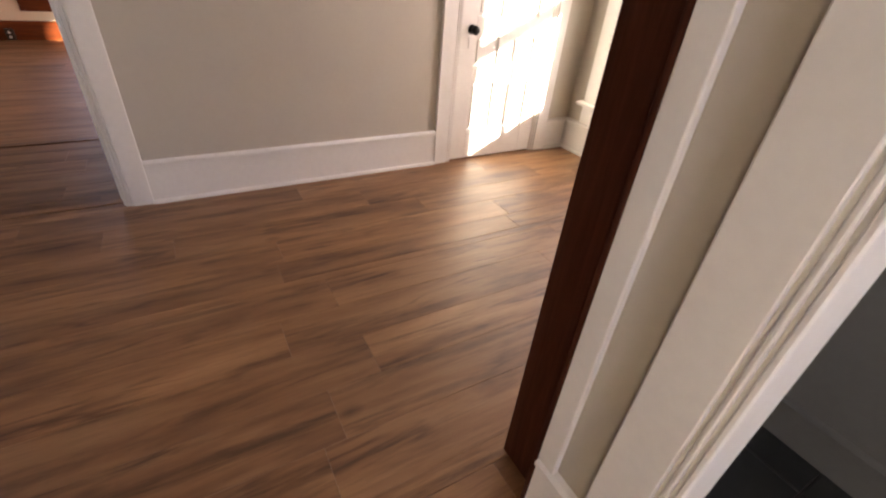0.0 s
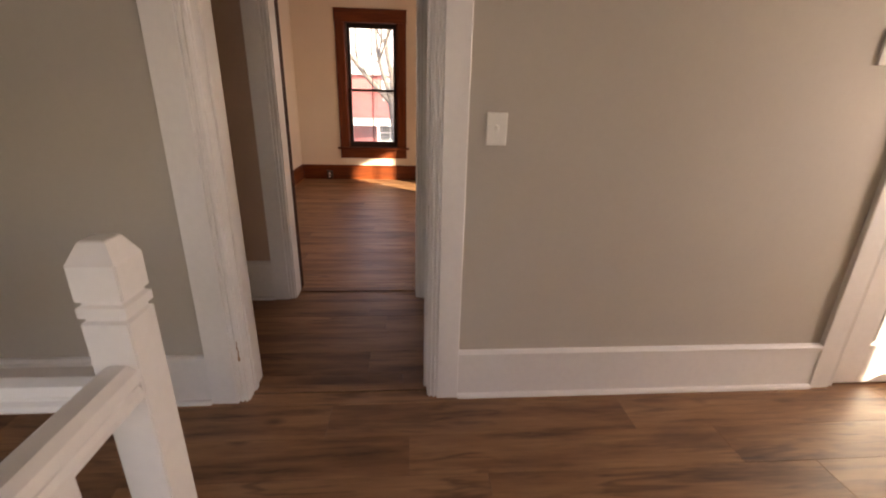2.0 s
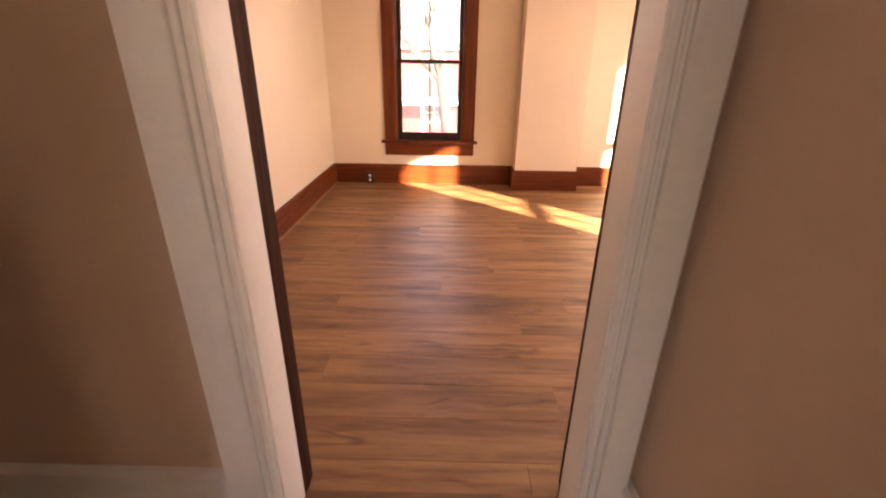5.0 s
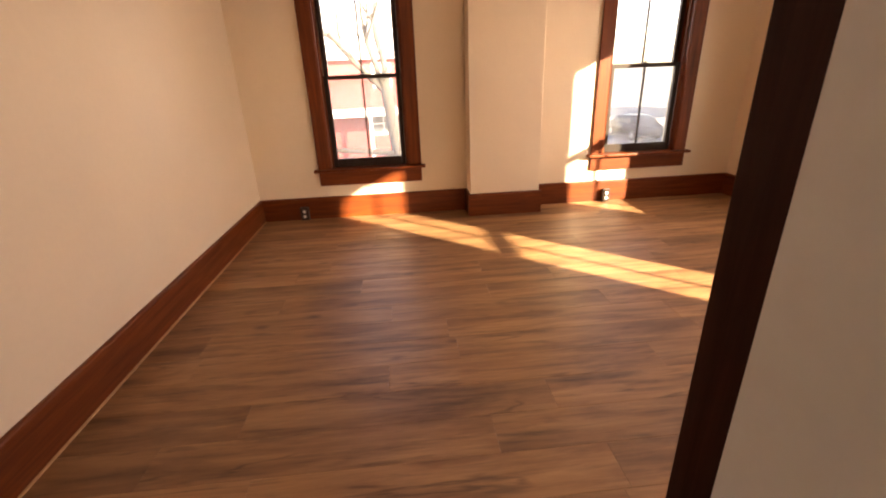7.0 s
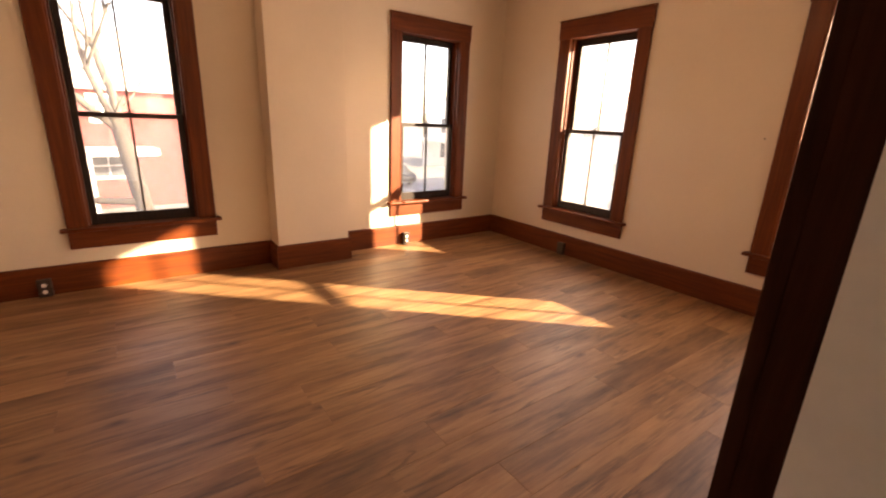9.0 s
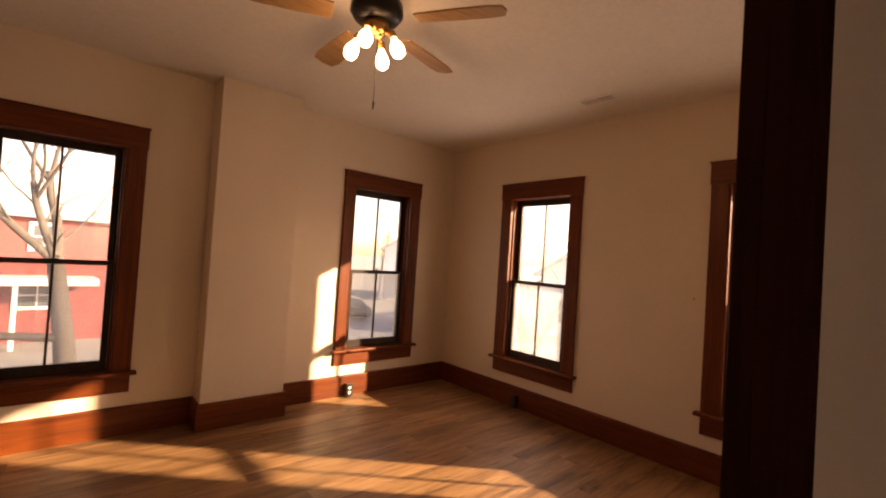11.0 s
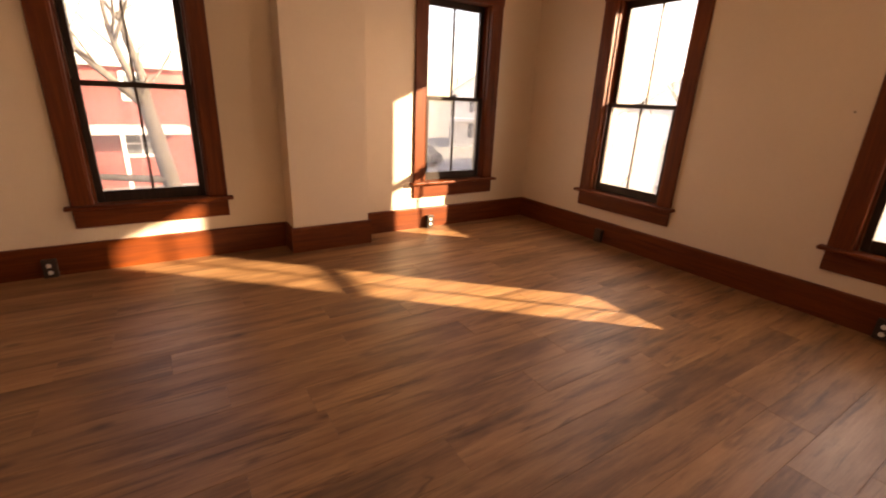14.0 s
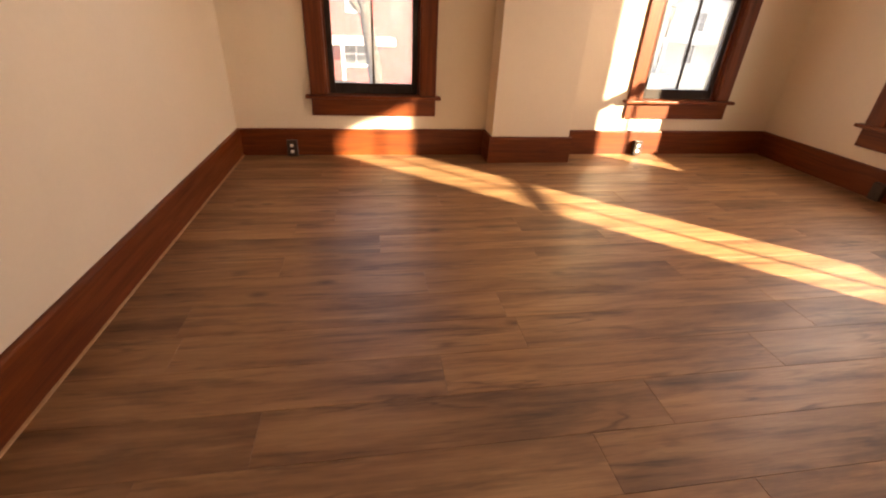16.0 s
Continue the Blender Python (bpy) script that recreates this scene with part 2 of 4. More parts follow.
# ---- mesh helpers ----
def add_box(bm, x0, y0, z0, x1, y1, z1, bevel=0.0):
    b = bmesh.ops.create_cube(bm, size=1.0)
    for v in b["verts"]:
        v.co = Vector(((x0 + x1) / 2 + v.co.x * (x1 - x0), (y0 + y1) / 2 + v.co.y * (y1 - y0), (z0 + z1) / 2 + v.co.z * (z1 - z0)))
    if bevel:
        edges = {e for v in b["verts"] for e in v.link_edges}
        bmesh.ops.bevel(bm, geom=list(edges), offset=bevel, segments=2, profile=0.5, affect="EDGES")
    return bm


def box(x0, y0, z0, x1, y1, z1, bevel=0.0):
    return add_box(bmesh.new(), min(x0, x1), min(y0, y1), min(z0, z1), max(x0, x1), max(y0, y1), max(z0, z1), bevel)


def add_tube(bm, a, b, r0, r1=None, seg=12, caps=True):
    a, b = Vector(a), Vector(b)
    d = b - a
    c = bmesh.ops.create_cone(bm, cap_ends=caps, segments=seg, radius1=r0, radius2=r0 if r1 is None else r1, depth=d.length)
    m = Matrix.Translation((a + b) / 2) @ d.to_track_quat("Z", "Y").to_matrix().to_4x4()
    bmesh.ops.transform(bm, matrix=m, verts=c["verts"])
    return bm


def lathe(profile, seg=20):
    """A turned shape about z from (radius, height) pairs."""
    bm = bmesh.new()
    rings = [[bm.verts.new((r * math.cos(2 * math.pi * i / seg), r * math.sin(2 * math.pi * i / seg), z)) for i in range(seg)] for r, z in profile]
    for a, b in zip(rings, rings[1:]):
        for i in range(seg):
            bm.faces.new((a[i], a[(i + 1) % seg], b[(i + 1) % seg], b[i]))
    bm.faces.new(rings[0][::-1])
    bm.faces.new(rings[-1])
    return bm


def extrude_profile(points, a, b, axis_u, axis_v):
    """A moulding: (u, v) points swept straight from a to b."""
    bm = bmesh.new()
    a, b, axis_u, axis_v = Vector(a), Vector(b), Vector(axis_u), Vector(axis_v)
    rings = [[bm.verts.new(o + axis_u * u + axis_v * v) for u, v in points] for o in (a, b)]
    n = len(points)
    for i in range(n):
        bm.faces.new((rings[0][i], rings[0][(i + 1) % n], rings[1][(i + 1) % n], rings[1][i]))
    bm.faces.new(rings[0][::-1])
    bm.faces.new(rings[1])
    bmesh.ops.recalc_face_normals(bm, faces=bm.faces[:])
    return bm


def mesh_of(name, bm, material, smooth=False):
    bmesh.ops.recalc_face_normals(bm, faces=bm.faces[:])
    me = bpy.data.meshes.new(name)
    bm.to_mesh(me)
    bm.free()
    me.materials.append(material)
    if smooth:
        me.polygons.foreach_set("use_smooth", [True] * len(me.polygons))
    return me


def part(name, bm, material, parent, label="", smooth=False):
    ob = new(name, mesh_of(name, bm, material, smooth))
    ob.parent = parent
    if label:
        ob["label"] = label
    return ob


def setting(name, bm, material, label, category):
    return tagged(new(name, mesh_of(name, bm, material)), label, category, kind="structure")


def empty(name, at, label, category, kind="", group="", rz=0.0):
    ob = new(name)
    ob.matrix_world = pose(*at, 0, 0, rz)
    return tagged(ob, label, category, group, kind)


def wall_mesh(axis, n0, n1, u0, u1, z0, z1, openings):
    """A wall of thickness n0..n1 along axis "x" or "y", with openings (ua, ub, za, zb) cut through it."""
    us = sorted({u0, u1, *[o[0] for o in openings], *[o[1] for o in openings]})
    zs = sorted({z0, z1, *[o[2] for o in openings], *[o[3] for o in openings]})
    us, zs = [u for u in us if u0 <= u <= u1], [z for z in zs if z0 <= z <= z1]
    bm, made = bmesh.new(), {}

    def vert(u, n, z):
        k = (round(u, 5), n, round(z, 5))
        if k not in made:
            made[k] = bm.verts.new((u, n, z) if axis == "x" else (n, u, z))
        return made[k]

    def solid(i, j):
        if not (0 <= i < len(us) - 1 and 0 <= j < len(zs) - 1):
            return False
        u, z = (us[i] + us[i + 1]) / 2, (zs[j] + zs[j + 1]) / 2
        return not any(a < u < b and c < z < d for a, b, c, d in openings)

    for i in range(len(us) - 1):
        for j in range(len(zs) - 1):
            if not solid(i, j):
                continue
            a, b, c, d = us[i], us[i + 1], zs[j], zs[j + 1]
            for n in (n0, n1):
                bm.faces.new([vert(a, n, c), vert(b, n, c), vert(b, n, d), vert(a, n, d)])
            for (p, q), free in ((((a, c), (b, c)), not solid(i, j - 1)), (((a, d), (b, d)), not solid(i, j + 1)),
                                 (((a, c), (a, d)), not solid(i - 1, j)), (((b, c), (b, d)), not solid(i + 1, j))):
                if free:
                    bm.faces.new([vert(p[0], n0, p[1]), vert(q[0], n0, q[1]), vert(q[0], n1, q[1]), vert(p[0], n1, p[1])])
    return bm


# ---- plan ----
H = 2.645                     # ceiling
BX, BY = 4.44, -3.662         # bedroom: 0..BX, BY..0
DIV = -3.825                  # passage face of the bedroom's near wall
HY = -4.768                  # landing face of the wall with the three openings
HYB = -4.61                  # its passage face
HX = 4.46                    # landing: window wall
NY0, NY1 = -6.69, -6.806       # wall between the landing and the start alcove
OUT = 0.15                    # outside walls' thickness

# windows: opening half width, sill and head heights
WIN_HALF, WIN_Z0, WIN_Z1 = 0.335, 0.45, 2.02
W1X, W2X, W3Y, W4Y, W5Y, W6X, W7X, W8X = 1.012, 3.505, -1.250, -3.165, -5.365, 1.80, 2.975, 0.35


def win_opening(c, drop=0.0):
    return (c - WIN_HALF - 0.02, c + WIN_HALF + 0.02, WIN_Z0 - 0.02 - drop, WIN_Z1 + 0.02 - drop)


setting("wall_north", wall_mesh("x", 0.0, OUT, -0.12, BX + OUT, -0.3, H, [win_opening(W1X), win_opening(W2X)]), WALL_BED,
        "cream painted plaster bedroom wall with two windows", "wall")
setting("wall_west", wall_mesh("y", -0.12, 0.0, BY - 0.002, 0.0, -0.3, H, []), WALL_BED, "cream painted plaster bedroom side wall", "wall")
setting("wall_east", wall_mesh("y", BX, BX + OUT, BY - 0.06, 0.0, -0.3, H, [win_opening(W3Y), win_opening(W4Y)]), WALL_BED,
        "cream painted plaster bedroom wall with two windows", "wall")
D2 = (0.797, 1.592, -0.3, 2.075)
setting("wall_bedroom_south", wall_mesh("x", BY - 0.06, BY, -0.12, BX, -0.3, H, [D2]), WALL_BED, "cream painted bedroom wall round the doorway", "wall")
setting("wall_passage_north", wall_mesh("x", DIV, BY - 0.061, -1.4, BX, -0.3, H, [D2]), WALL_PASS, "greige passage wall round the bedroom doorway, warm light tinted in", "wall")
setting("wall_passage_west", wall_mesh("y", -1.5, -1.4, HY, BY - 0.06, -0.3, H, []), WALL_PASS, "greige end wall of the passage, warm light tinted in", "wall")
setting("wall_passage_east", wall_mesh("y", 1.675, 1.79, HYB + 0.001, DIV - 0.001, -0.3, H, []), WALL_PASS, "greige passage side wall, warm light tinted in", "wall")
D1, D3 = (0.814, 1.610, -0.3, 2.075), (3.417, 4.143, -0.3, 2.075)
setting("wall_landing_north", wall_mesh("x", HY, HYB, -1.5, HX, -0.3, H, [D1, D3]), WALL_HALL, "greige painted landing wall with a doorway and a closet door", "wall")
setting("wall_landing_east", wall_mesh("y", HX, HX + OUT, NY1, DIV - 0.05, -0.3, H, [win_opening(W5Y, 0.075)]), WALL_HALL,
        "greige painted landing wall with a white window", "wall")
OPEN = (1.10, 2.57, -0.3, 2.10)
setting("wall_landing_south", wall_mesh("x", NY1, NY0, -1.5, HX, -0.3, H, [OPEN, win_opening(W8X, 0.72)]), WALL_HALL, "greige painted wall with a wide cased opening", "wall")
setting("wall_landing_west", wall_mesh("y", -1.6, -1.5, -8.6, HY, -2.9, H, []), WALL_HALL, "greige painted stairwell wall", "wall")
BATH = (-7.885, -7.055, -0.3, 2.075)
setting("wall_alcove_east", wall_mesh("y", 2.497, 2.62, -8.5, NY1 - 0.001, -0.3, H, [BATH]), WALL_HALL, "greige painted wall beside the bathroom doorway", "wall")
setting("wall_alcove_west", wall_mesh("y", 0.98, 1.10, -8.5, NY1 - 0.001, -0.3, H, []), WALL_HALL, "greige painted alcove side wall", "wall")
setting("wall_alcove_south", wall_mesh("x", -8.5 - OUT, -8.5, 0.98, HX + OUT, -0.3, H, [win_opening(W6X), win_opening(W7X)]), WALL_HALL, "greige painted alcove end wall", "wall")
setting("wall_bath_east", wall_mesh("y", 3.33, 3.45, -8.5, NY1 - 0.001, -0.3, H, []), GREY_WALL, "dark grey painted bathroom wall", "wall")
setting("wall_bath_north", wall_mesh("x", NY1 - 0.016, NY1 - 0.002, 2.621, 3.329, -0.005, H, []), GREY_WALL, "dark grey painted bathroom wall", "wall")
setting("ceiling", box(-1.7, -8.7, H, HX + 0.4, 0.3, H + 0.15), CEIL, "off-white painted plaster ceiling", "ceiling")

# chimney breast
bm = box(1.882, -0.218, -0.05, 2.502, -0.001, H - 0.001, 0.004)
setting("chimney_breast", bm, WALL_BED, "cream plastered chimney breast boxed out from the wall", "chimney breast")


# ---- floors ----
def slab(name, label, pieces):
    bm = bmesh.new()
    for p in pieces:
        add_box(bm, *p)
    return setting(name, bm, SUBFLOOR, label, "floor")


floor_bed = slab("floor_bedroom", "brown wood-look laminate plank bedroom floor", [(-0.1, BY - 0.06, -0.2, BX, 0.0, -0.009)])
floor_pass = slab("floor_passage", "brown wood-look laminate plank passage floor", [(-1.4, HY, -0.2, 1.68, BY - 0.06, -0.009)])
floor_hall = slab("floor_landing", "brown wood-look laminate plank landing floor",
                  [(1.04, NY0 + 0.0, -0.2, HX, HY, -0.009), (-1.5, -5.68, -0.2, 1.04, HY, -0.009), (1.10, -8.5, -0.2, 2.57, NY0, -0.009)])

PLANK_W, PLANK_L = 0.181, 1.2
plank_meshes = {}


def plank_mesh(length, width):
    key = (round(length, 4), round(width, 4))
    if key not in plank_meshes:
        lx, wy, e = key[0] / 2 - 0.0002, key[1] / 2 - 0.0003, 0.0009
        bm = bmesh.new()
        rings = []
        for inset, z in ((0, -0.0085), (0, -e), (e, 0.0)):
            rings.append([bm.verts.new((sx * (lx - inset), sy * (wy - inset), z)) for sx, sy in ((-1, -1), (1, -1), (1, 1), (-1, 1))])
        for a, b in zip(rings, rings[1:]):
            for i in range(4):
                bm.faces.new((a[i], a[(i + 1) % 4], b[(i + 1) % 4], b[i]))
        bm.faces.new(rings[-1])
        plank_meshes[key] = mesh_of("plank", bm, PLANK)
    return plank_meshes[key]


def lay_planks(parent, x0, x1, y0, y1, y_edge, seed, fixed=()):
    """Rows of planks along x; y_edge is one seam between rows. fixed: (y, x) end joints that are known."""
    rng = random.Random(seed)
    first = y_edge - math.ceil((y_edge - y0) / PLANK_W) * PLANK_W
    y = first
    while y < y1 - 0.004:
        a, b = max(y, y0), min(y + PLANK_W, y1)
        joint = rng.uniform(0, PLANK_L)
        for fy, fx in fixed:
            if y < fy < y + PLANK_W:
                joint = fx
        x = joint - math.ceil((joint - x0) / PLANK_L) * PLANK_L
        while x < x1 - 0.004 and b - a > 0.004:
            p, q = max(x, x0), min(x + PLANK_L, x1)
            if q - p > 0.015:
                ob = new("plank", plank_mesh(q - p, b - a))
                ob.location = ((p + q) / 2, (a + b) / 2, 0)
                ob.parent = parent
            x += PLANK_L
        y += PLANK_W


# ---- trim ----
BASE_W = [(0, 0), (0.016, 0), (0.016, 0.195), (0.024, 0.200), (0.024, 0.212), (0.014, 0.220), (0, 0.222)]
SHOE = [(0, 0), (0.016, 0), (0.015, 0.010), (0.010, 0.016), (0, 0.018)]


def baseboard(a, b, normal, material, profile, label, height=1.0, shoe=None):
    up = Vector((0, 0, height))
    ob = setting("baseboard", extrude_profile(profile, a, b, normal, up), material, label, "baseboard")
    if shoe:
        n = Vector(normal) * max(u for u, v in profile if v < 0.1)
        part("shoe_strip", extrude_profile(shoe[0], Vector(a) + n, Vector(b) + n, normal, (0, 0, 1)), shoe[1], ob)
    return ob


BASE_C = [(0, 0), (0.020, 0), (0.020, 0.188), (0.017, 0.197), (0.012, 0.2), (0, 0.2)]
CLAB = "reddish-brown stained wooden baseboard along the cream wall"
GAP = ([(0, 0), (0.007, 0), (0.006, 0.006), (0, 0.008)], BARE)
baseboard((0, BY, 0), (0, 0, 0), (1, 0, 0), CHERRY[1], BASE_C, CLAB, 1.0, GAP)
baseboard((0.0205, 0, 0), (1.861, 0, 0), (0, -1, 0), CHERRY[0], BASE_C, CLAB)
baseboard((2.523, 0, 0), (BX - 0.0205, 0, 0), (0, -1, 0), CHERRY[0], BASE_C, CLAB)
baseboard((1.862, -0.218, 0), (2.522, -0.218, 0), (0, -1, 0), CHERRY[0], BASE_C, "reddish-brown stained baseboard across the chimney breast")
baseboard((1.882, -0.2185, 0), (1.882, 0.0, 0), (-1, 0, 0), CHERRY[1], BASE_C, "reddish-brown stained baseboard beside the chimney breast")
baseboard((2.502, -0.2185, 0), (2.502, 0.0, 0), (1, 0, 0), CHERRY[1], BASE_C, "reddish-brown stained baseboard beside the chimney breast")
baseboard((BX, BY, 0), (BX, 0, 0), (-1, 0, 0), CHERRY[1], BASE_C, CLAB)
baseboard((1.73, BY, 0), (BX, BY, 0), (0, 1, 0), CHERRY[0], BASE_C, CLAB)
baseboard((0.0, BY, 0), (0.67, BY, 0), (0, 1, 0), CHERRY[0], BASE_C, CLAB)
WLAB = "white painted tall baseboard with a moulded top"
WSHOE = (SHOE, WHITE)
baseboard((1.716, HY, 0), (3.314, HY, 0), (0, -1, 0), WHITE, BASE_W, WLAB, 1.0, WSHOE)
baseboard((4.250, HY, 0), (HX - 0.026, HY, 0), (0, -1, 0), WHITE, BASE_W, WLAB, 1.0, WSHOE)
baseboard((-1.5, HY, 0), (0.7145, HY, 0), (0, -1, 0), WHITE, BASE_W, WLAB, 1.0, WSHOE)
baseboard((HX, NY0, 0), (HX, HY, 0), (-1, 0, 0), WHITE, BASE_W, WLAB, 1.0, WSHOE)
baseboard((2.62, NY0, 0), (HX - 0.026, NY0, 0), (0, 1, 0), WHITE, BASE_W, WLAB, 1.0, WSHOE)
baseboard((-1.4, DIV, 0), (0.698, DIV, 0), (0, -1, 0), WHITE, BASE_W, WLAB, 1.11, WSHOE)
baseboard((1.675, HYB, 0), (1.675, DIV, 0), (-1, 0, 0), WHITE, BASE_W, WLAB, 1.11, WSHOE)
baseboard((2.497, -6.947, 0), (2.497, -6.820, 0), (-1, 0, 0), WHITE, BASE_W, WLAB)
baseboard((3.33, -8.5, 0), (3.33, NY1 - 0.045, 0), (-1, 0, 0), GREY_WALL, BASE_W, "dark grey painted bathroom baseboard", 0.6)


# ---- windows ----
def build_window(name, label, wood, reveal, shade=None):
    """A double-hung window in its own space: x across, -y into the room (wall face at y = 0), z up. wood: materials for grain across (0) and up (2)."""
    w, z0, z1 = WIN_HALF, WIN_Z0, WIN_Z1
    top = empty(name, (0, 0, 0), label, "window", "structure")
    cw, ct = 0.122, 0.022
    prof = [(0, 0), (cw, 0), (cw, ct - 0.004), (cw - 0.004, ct), (0.016, ct), (0.012, ct - 0.005), (0.006, ct - 0.004), (0, ct - 0.008)]
    part("casing", extrude_profile(prof, (w, 0, z0), (w, 0, z1), (1, 0, 0), (0, -1, 0)), wood[2], top)
    part("casing", extrude_profile(prof, (-w, 0, z0), (-w, 0, z1), (-1, 0, 0), (0, -1, 0)), wood[2], top)
    head = box(-w - cw - 0.006, -ct - 0.004, z1, w + cw + 0.006, 0, z1 + 0.150, 0.003)
    add_box(head, -w - cw - 0.014, -ct - 0.010, z1 + 0.150, w + cw + 0.014, 0, z1 + 0.160, 0.002)
    part("head_casing", head, wood[0], top)
    part("stool", box(-w - cw - 0.035, -0.062, z0 - 0.024, w + cw + 0.035, 0.07, z0, 0.006), wood[0], top)
    part("apron", box(-w - cw, -0.019, z0 - 0.149, w + cw, 0, z0 - 0.025, 0.003), wood[0], top)
    for s in (-1, 1):
        x0, x1 = sorted((s * w, s * (w + 0.019)))
        part("jamb", box(x0, 0.0, z0, x1, OUT, z1), reveal, top)
        x0, x1 = sorted((s * (w - 0.012), s * w))
        part("stop_bead", box(x0, 0.022, z0, x1, 0.040, z1, 0.003), wood[2], top)
        x0, x1 = sorted((s * (w - 0.010), s * w))
        part("parting_bead", box(x0, 0.083, z0, x1, 0.093, z1), reveal, top)
    part("head_jamb", box(-w - 0.019, 0.0, z1, w + 0.019, OUT, z1 + 0.019), reveal, top)
    part("outer_sill", box(-w - 0.019, 0.07, z0 - 0.03, w + 0.019, OUT + 0.04, z0 - 0.004, 0.003), SASH_OUT, top)
    mid = 1.20

    def sash(sname, y0, a, b, bottom, upper, glass):
        st = 0.040
        x = w - 0.013
        bm = box(-x, y0, a, -x + st, y0 + 0.036, b, 0.003)
        add_box(bm, x - st, y0, a, x, y0 + 0.036, b, 0.003)
        add_box(bm, -x + st, y0 + 0.001, a, x - st, y0 + 0.035, a + bottom, 0.003)
        add_box(bm, -x + st, y0 + 0.001, b - upper, x - st, y0 + 0.035, b, 0.003)
        s = part(sname, bm, SASH if wood is not WHITE3 else WHITE, top)
        bm = box(-0.007, y0 + 0.006, a + bottom, 0.007, y0 + 0.030, b - upper, 0.002)
        part("muntin", bm, SASH if wood is not WHITE3 else WHITE, s)
        for xa, xb in ((-x + st, -0.007), (0.007, x - st)):
            g = part("pane", box(xa, y0 + 0.016, a + bottom, xb, y0 + 0.019, b - upper), glass, s)
            g.visible_shadow = False
        return s

    low = sash("lower_sash", 0.043, z0, mid + 0.02, 0.075, 0.034, DUSTY_GLASS)
    up = sash("upper_sash", 0.095, mid - 0.016, z1, 0.034, 0.055, GLASS)
    lock = box(-0.022, 0.045, mid + 0.020, 0.022, 0.075, mid + 0.026, 0.002)
    add_tube(lock, (0, 0.06, mid + 0.024), (0, 0.06, mid + 0.040), 0.009, 0.006)
    add_tube(lock, (0, 0.06, mid + 0.036), (0.030, 0.050, mid + 0.036), 0.004)
    part("sash_lock", lock, BLACK if wood is not WHITE3 else BRASS, low)
    # outer storm sash behind the panes
    st = box(-w, 0.133, z0, -w + 0.020, 0.149, z1)
    add_box(st, w - 0.020, 0.133, z0, w, 0.149, z1)
    add_box(st, -w + 0.020, 0.133, z0, w - 0.020, 0.149, z0 + 0.022)
    add_box(st, -w + 0.020, 0.133, z1 - 0.022, w - 0.020, 0.149, z1)
    add_box(st, -w + 0.020, 0.133, mid - 0.013, w - 0.020, 0.149, mid + 0.013)
    part("storm_frame", st, SASH_OUT, top, "cream painted outer storm frame")
    return top


WHITE3 = [WHITE, WHITE, WHITE]
CH_X = [CHERRY[0], CHERRY[0], CHERRY[2]]
CH_Y = [CHERRY[1], CHERRY[1], CHERRY[2]]
LABW = "double-hung window with dark sashes in reddish-brown stained casing"
build_window("window_1", LABW, CH_X, CHERRY[2]).matrix_world = pose(W1X, 0, 0)
build_window("window_2", LABW, CH_X, CHERRY[2]).matrix_world = pose(W2X, 0, 0)
build_window("window_3", LABW, CH_Y, CHERRY[2]).matrix_world = pose(BX, W3Y, 0, 0, 0, -90)
build_window("window_4", LABW, CH_Y, CHERRY[2]).matrix_world = pose(BX, W4Y, 0, 0, 0, -90)
build_window("window_5", "double-hung window painted white with white casing", WHITE3, WHITE).matrix_world = pose(HX, W5Y, -0.075, 0, 0, -90)
# Unseen window, added as the opening for the alcove's cool lamp.
build_window("added_window_6", "unseen double-hung white window added to light the start alcove", WHITE3, WHITE).matrix_world = pose(W6X, -8.5, 0, 0, 0, 180)
# Made-up bathroom window that lets the added lamp in.
build_window("added_window_7", "unseen double-hung white window added to brighten the bathroom", WHITE3, WHITE).matrix_world = pose(W7X, -8.5, 0, 0, 0, 180)

# Unseen stair window, made up to hold the lamp over the stairs.
build_window("added_window_8", "unseen double-hung white window added to brighten landing and passage", WHITE3, WHITE).matrix_world = pose(W8X, NY0, -0.72, 0, 0, 180)


# ---- doorways ----
def casing_profile(cw, ct=0.022):
    """Flat board with a stepped, rounded inner edge. u runs away from the opening."""
    return [(0, 0), (cw, 0), (cw, ct - 0.003), (cw - 0.003, ct), (0.036, ct), (0.0345, ct - 0.002), (0.034, ct - 0.012), (0.028, ct - 0.013), (0.0255, ct - 0.006),
            (0.021, ct - 0.005), (0.0185, ct - 0.007), (0.018, ct - 0.016), (0.012, ct - 0.017), (0.0095, ct - 0.010), (0.004, ct - 0.010), (0.001, ct - 0.014)]


def side_casings(parent, face, out, a, b, top, widths, material):
    """Casing round an opening a..b in a wall along x, on its face, out = -1 or 1 along y."""
    for x, s, cw in ((a, -1, widths[0]), (b, 1, widths[1])):
        part("casing", extrude_profile(casing_profile(cw), (x, face, 0), (x, face, top), (s, 0, 0), (0, out, 0)), material, parent)
    hd = box(a - widths[0], face, top, b + widths[1], face + out * 0.024, top + 0.14, 0.003)
    part("head_casing", hd, material, parent)


f1 = empty("door_frame_1", (0, 0, 0), "white painted cased doorway from landing to passage", "door frame", "structure")
for xa, xb in ((0.814, 0.858), (1.588, 1.610)):
    part("jamb", box(xa, HY, 0, xb, HYB, 2.053), WHITE, f1)
for xa, xb in ((0.858, 0.868), (1.576, 1.588)):
    part("stop_bead", box(xa, HY + 0.050, 0, xb, HY + 0.085, 2.040, 0.002), WHITE, f1)
part("head_jamb", box(0.858, HY, 2.053, 1.588, HYB, 2.075), WHITE, f1)
side_casings(f1, HY, -1, 0.853, 1.594, 2.053, (0.138, 0.122), WHITE)
